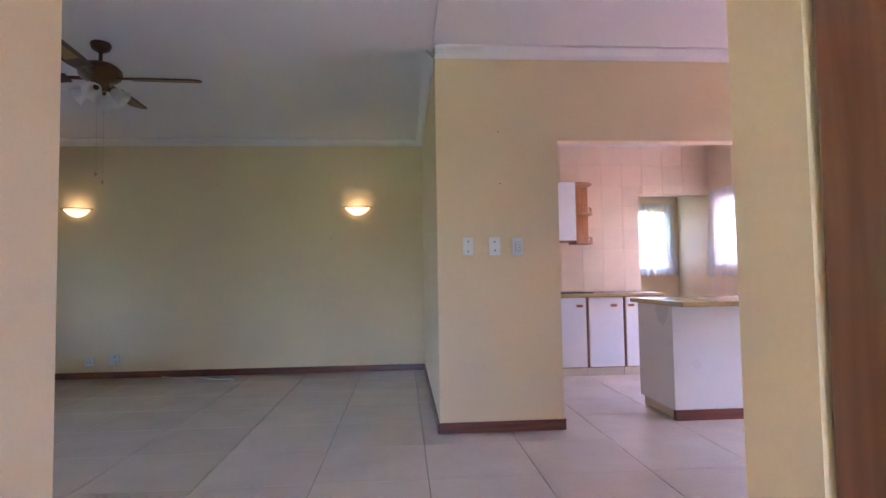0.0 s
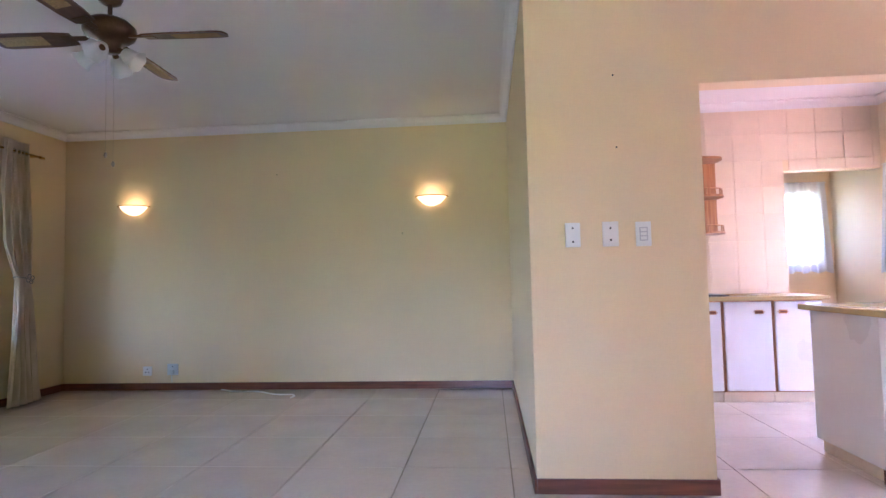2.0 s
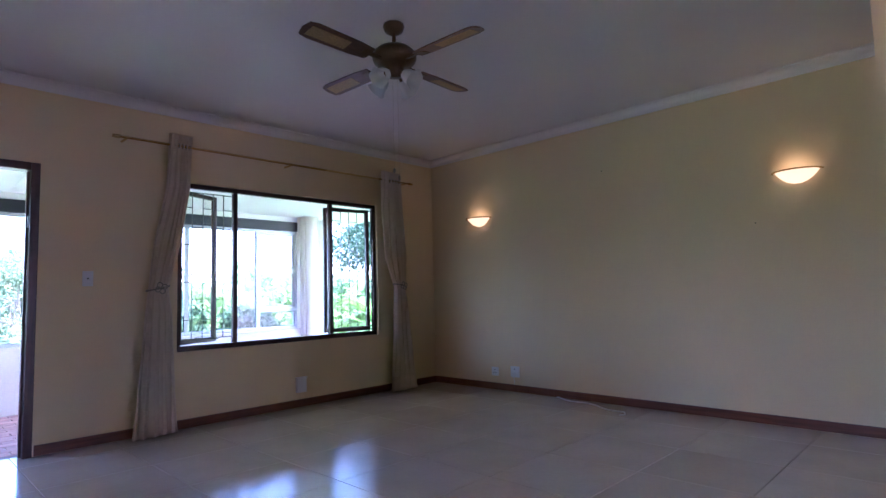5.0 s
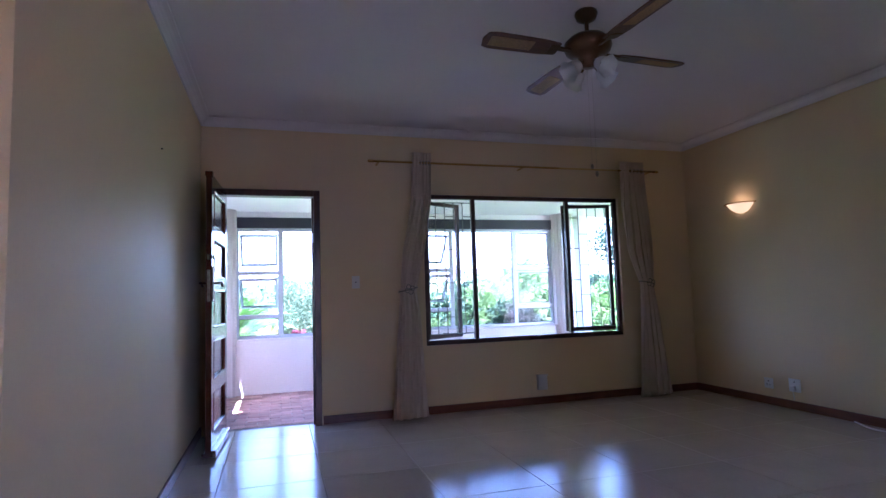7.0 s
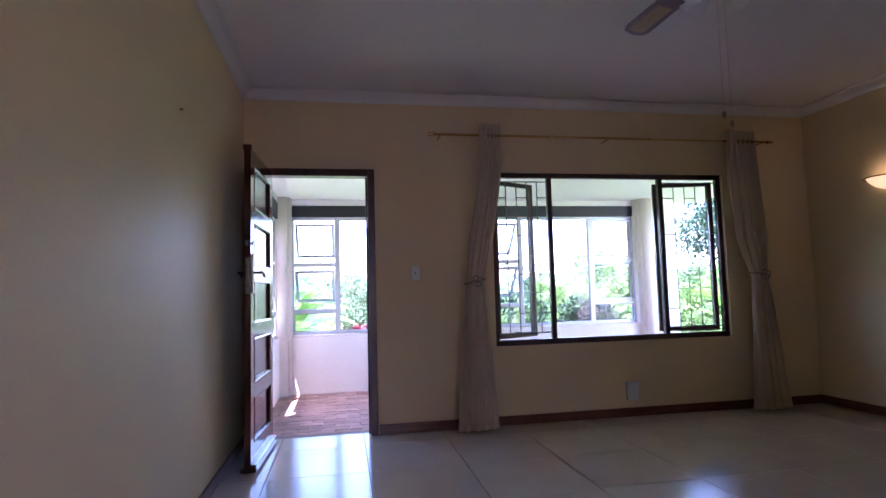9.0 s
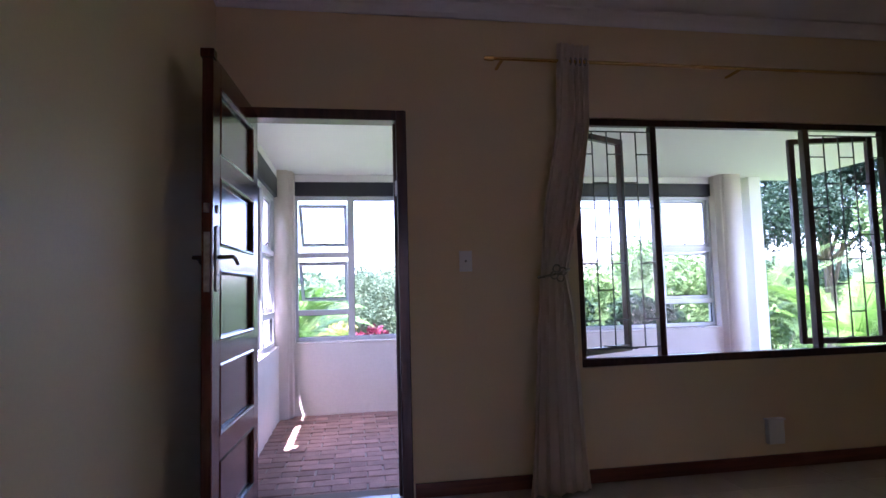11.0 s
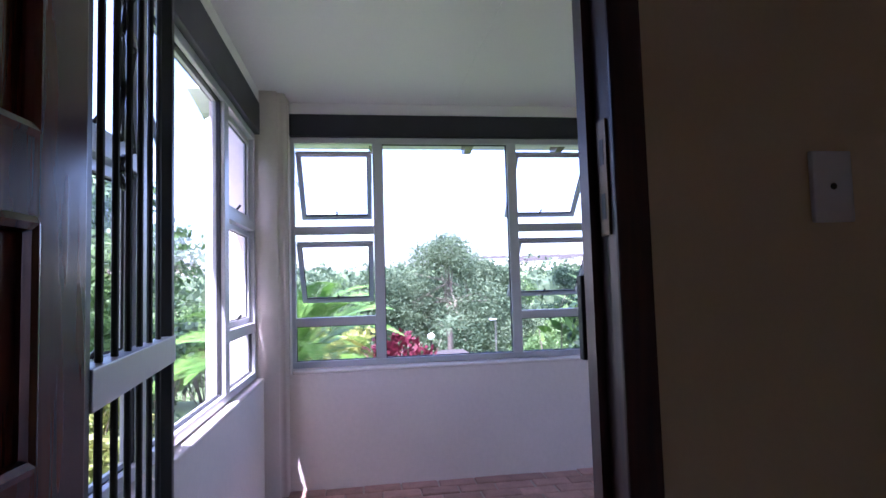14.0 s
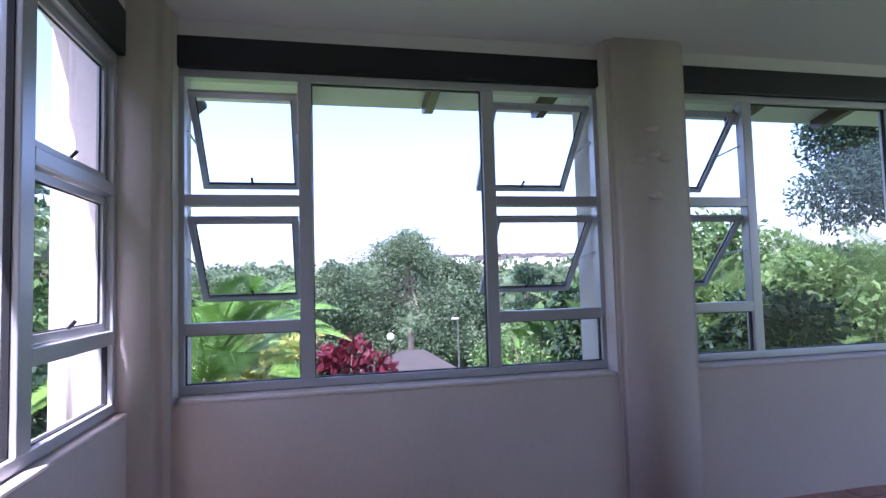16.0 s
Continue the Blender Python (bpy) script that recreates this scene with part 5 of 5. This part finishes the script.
house((-27.5, 7.0, -4.0), 4.0, 4.2, 1.0, 90, "neighbouring house with grey hipped roof in the valley")
for k in range(34):
    a, r = rng0.uniform(0.22, 0.52), rng0.uniform(300, 420)
    x, y = -r * math.cos(a), r * math.sin(a)
    house((x, y, height(x, y)), rng0.uniform(7, 11), 7, 5.0, 90 + math.degrees(-a) + rng0.uniform(-20, 20), "distant pale house on the far hillside", (OUTWALL, PORCH, KJOINT)[k % 3])
lp = thing("street_lamp", (-24.5, 5.71, -4.33), "white globe street lamp on a thin pole", "street lamp")
part("pole", rod((0, 0, -0.3), (0, 0, 3.3), 0.05, 8, None, 0.035), DARKBIT, lp)
bm = bmesh.new()
bmesh.ops.create_uvsphere(bm, u_segments=14, v_segments=10, radius=0.14, matrix=Matrix.Translation((0, 0, 3.4)))
part("globe", bm, PLASTIC, lp, smooth=True)

pole = thing("lamp_post", (-28.0, 9.15, -4.3), "thin grey lamp post in the valley", "lamp post")
part("pole", rod((0, 0, -0.3), (0, 0, 3.7), 0.05, 8, None, 0.03), BARSTEEL, pole)
part("lamp_head", box(-0.06, 0.06, -0.3, 0.05, 3.68, 3.76, 0.02), ALU, pole)
cycad((-30.0, 7.3, -4.4), 1.25, 22, LEAF_GREY, 17, "slender grey-green palm beside the valley house", "palm_tree", 3.3, 0.2, 0.7)

# yard outside the kitchen
wall("wall_yard", 8.0, 8.2, 2.0, 16.0, -0.5, 2.3, OUTWALL, (), "white sunlit yard wall")
wall("wall_yard_north", 2.0, 8.0, 12.0, 12.2, -0.5, 2.0, OUTWALL, (), "white sunlit yard wall")
setting("pavement_yard", box(KX + 0.2, 8.0, 2.0, 12.0, -0.45, -0.12), BRICK, "brick paved yard", "pavement")
tree((11.0, 14.5, -0.5), 6.0, 2.6, 0.3, LEAF_DARK, 91, 0.22, 4000, "dark green tree behind the yard wall")


# ---------- floor, wall and paving pieces ----------
def slab_mesh(name, w, d, t, b, material):
    bm = box(-w / 2, w / 2, -d / 2, d / 2, -t, 0)
    edges = [e for e in bm.edges if e.verts[0].co.z > -1e-6 and e.verts[1].co.z > -1e-6]
    bmesh.ops.bevel(bm, geom=edges, offset=b, segments=1, affect="EDGES")
    me = bpy.data.meshes.new(name)
    bm.to_mesh(me)
    bm.free()
    me.materials.append(material)
    return me


floor_ob = bpy.data.objects["floor"]
cache = {}
S = 0.612
for i in range(-8, 9):
    for j in range(-8, 11):
        x0, y0 = 0.64 + S * i, 2.85 + S * j
        a, b = max(x0, WX - 0.092), min(x0 + S, KX)
        c, d = max(y0, -1.55), min(y0 + S, 8.38)
        if b - a < 0.03 or d - c < 0.03:
            continue
        xc, yc = (a + b) / 2, (c + d) / 2
        if (yc < SY - 0.3 and (xc < -0.1)) or (yc < 1.0 and not -0.1 < xc < 1.9) or (yc > NY + 0.2 and xc < 2.9):
            continue
        key = (round(b - a, 3), round(d - c, 3))
        if key not in cache:
            cache[key] = slab_mesh("tile", b - a - 0.004, d - c - 0.004, 0.01, 0.0015, TILE)
        o = new("tile", cache[key])
        o.location = (xc, yc, 0.001 * 0)
        o.parent = floor_ob

kt = {}
T = 0.255
nw = bpy.data.objects["wall_north"]
for i in range(14):
    for j in range(8):
        a, b = EX + 0.12 + i * T, min(EX + 0.12 + (i + 1) * T, KX)
        c, d = 0.87 + j * T, min(0.87 + (j + 1) * T, TOP)
        if b - a < 0.03 or d - c < 0.03:
            continue
        if (a + b) / 2 > 3.99 - 0.02:
            if d < 2.06:
                continue
            c = max(c, 2.045)
        elif b > 3.99 and c < 2.04:
            b = 3.985
        key = (round(b - a, 3), round(d - c, 3))
        if key not in kt:
            kt[key] = slab_mesh("tile", key[0] - 0.003, key[1] - 0.003, 0.008, 0.001, KTILE)
        o = new("wall_tile", kt[key])
        o.matrix_world = pose((a + b) / 2, NY - 0.0075, (c + d) / 2, 90, 0, 0)
        o.parent = nw
for i in range(12):
    for j in range(11):
        a, b = PY + 0.12 + i * T, min(PY + 0.12 + (i + 1) * T, NY)
        c, d = 0.0 + j * T, min((j + 1) * T, TOP)
        if b - a < 0.03 or d - c < 0.03:
            continue
        if any(b > h0 and a < h1 and d > z0 and c < z1 for h0, h1, z0, z1 in ((6.02, 6.95, -0.3, 2.03), (7.0, 7.45, 1.15, 2.0))):
            continue
        key = (round(b - a, 3), round(d - c, 3))
        if key not in kt:
            kt[key] = slab_mesh("tile", key[0] - 0.003, key[1] - 0.003, 0.008, 0.001, KTILE)
        o = new("wall_tile", kt[key])
        o.matrix_world = pose(KX - 0.0075, (a + b) / 2, (c + d) / 2, 90, 0, -90)
        o.parent = EAST

porch_ob = bpy.data.objects["floor_porch"]
bmesh_brick = [slab_mesh("brick", 0.108, 0.222, 0.03, 0.005, BRICK) for _ in range(1)][0]
rest_v, rest_f = [], []
rb = random.Random(4)
row = 0
x = PX + 0.13 + 0.057
while x < WX - 0.23:
    y = 2.54 + (0.115 if row % 2 else 0.0)
    while y < 7.95:
        z = PZ + rb.uniform(-0.003, 0.003)
        if y < 4.6:
            o = new("brick", bmesh_brick)
            o.matrix_world = pose(x + rb.uniform(-.002, .002), y + rb.uniform(-.004, .004), z, rb.uniform(-.6, .6), rb.uniform(-.6, .6), rb.uniform(-1.0, 1.0))
            o.parent = porch_ob
        else:
            i = len(rest_v)
            w, d = 0.054, 0.111
            rest_v += [(x - w, y - d, z - 0.03), (x + w, y - d, z - 0.03), (x + w, y + d, z - 0.03), (x - w, y + d, z - 0.03), (x - w, y - d, z), (x + w, y - d, z), (x + w, y + d, z), (x - w, y + d, z)]
            rest_f += [(i + 4, i + 5, i + 6, i + 7), (i, i + 1, i + 5, i + 4), (i + 1, i + 2, i + 6, i + 5), (i + 2, i + 3, i + 7, i + 6), (i + 3, i, i + 4, i + 7)]
        y += 0.231
    x += 0.117
    row += 1
far_bricks = raw_ob("bricks", rest_v, rest_f, BRICK)
far_bricks.parent = porch_ob
tagged(far_bricks, kind="stuff")
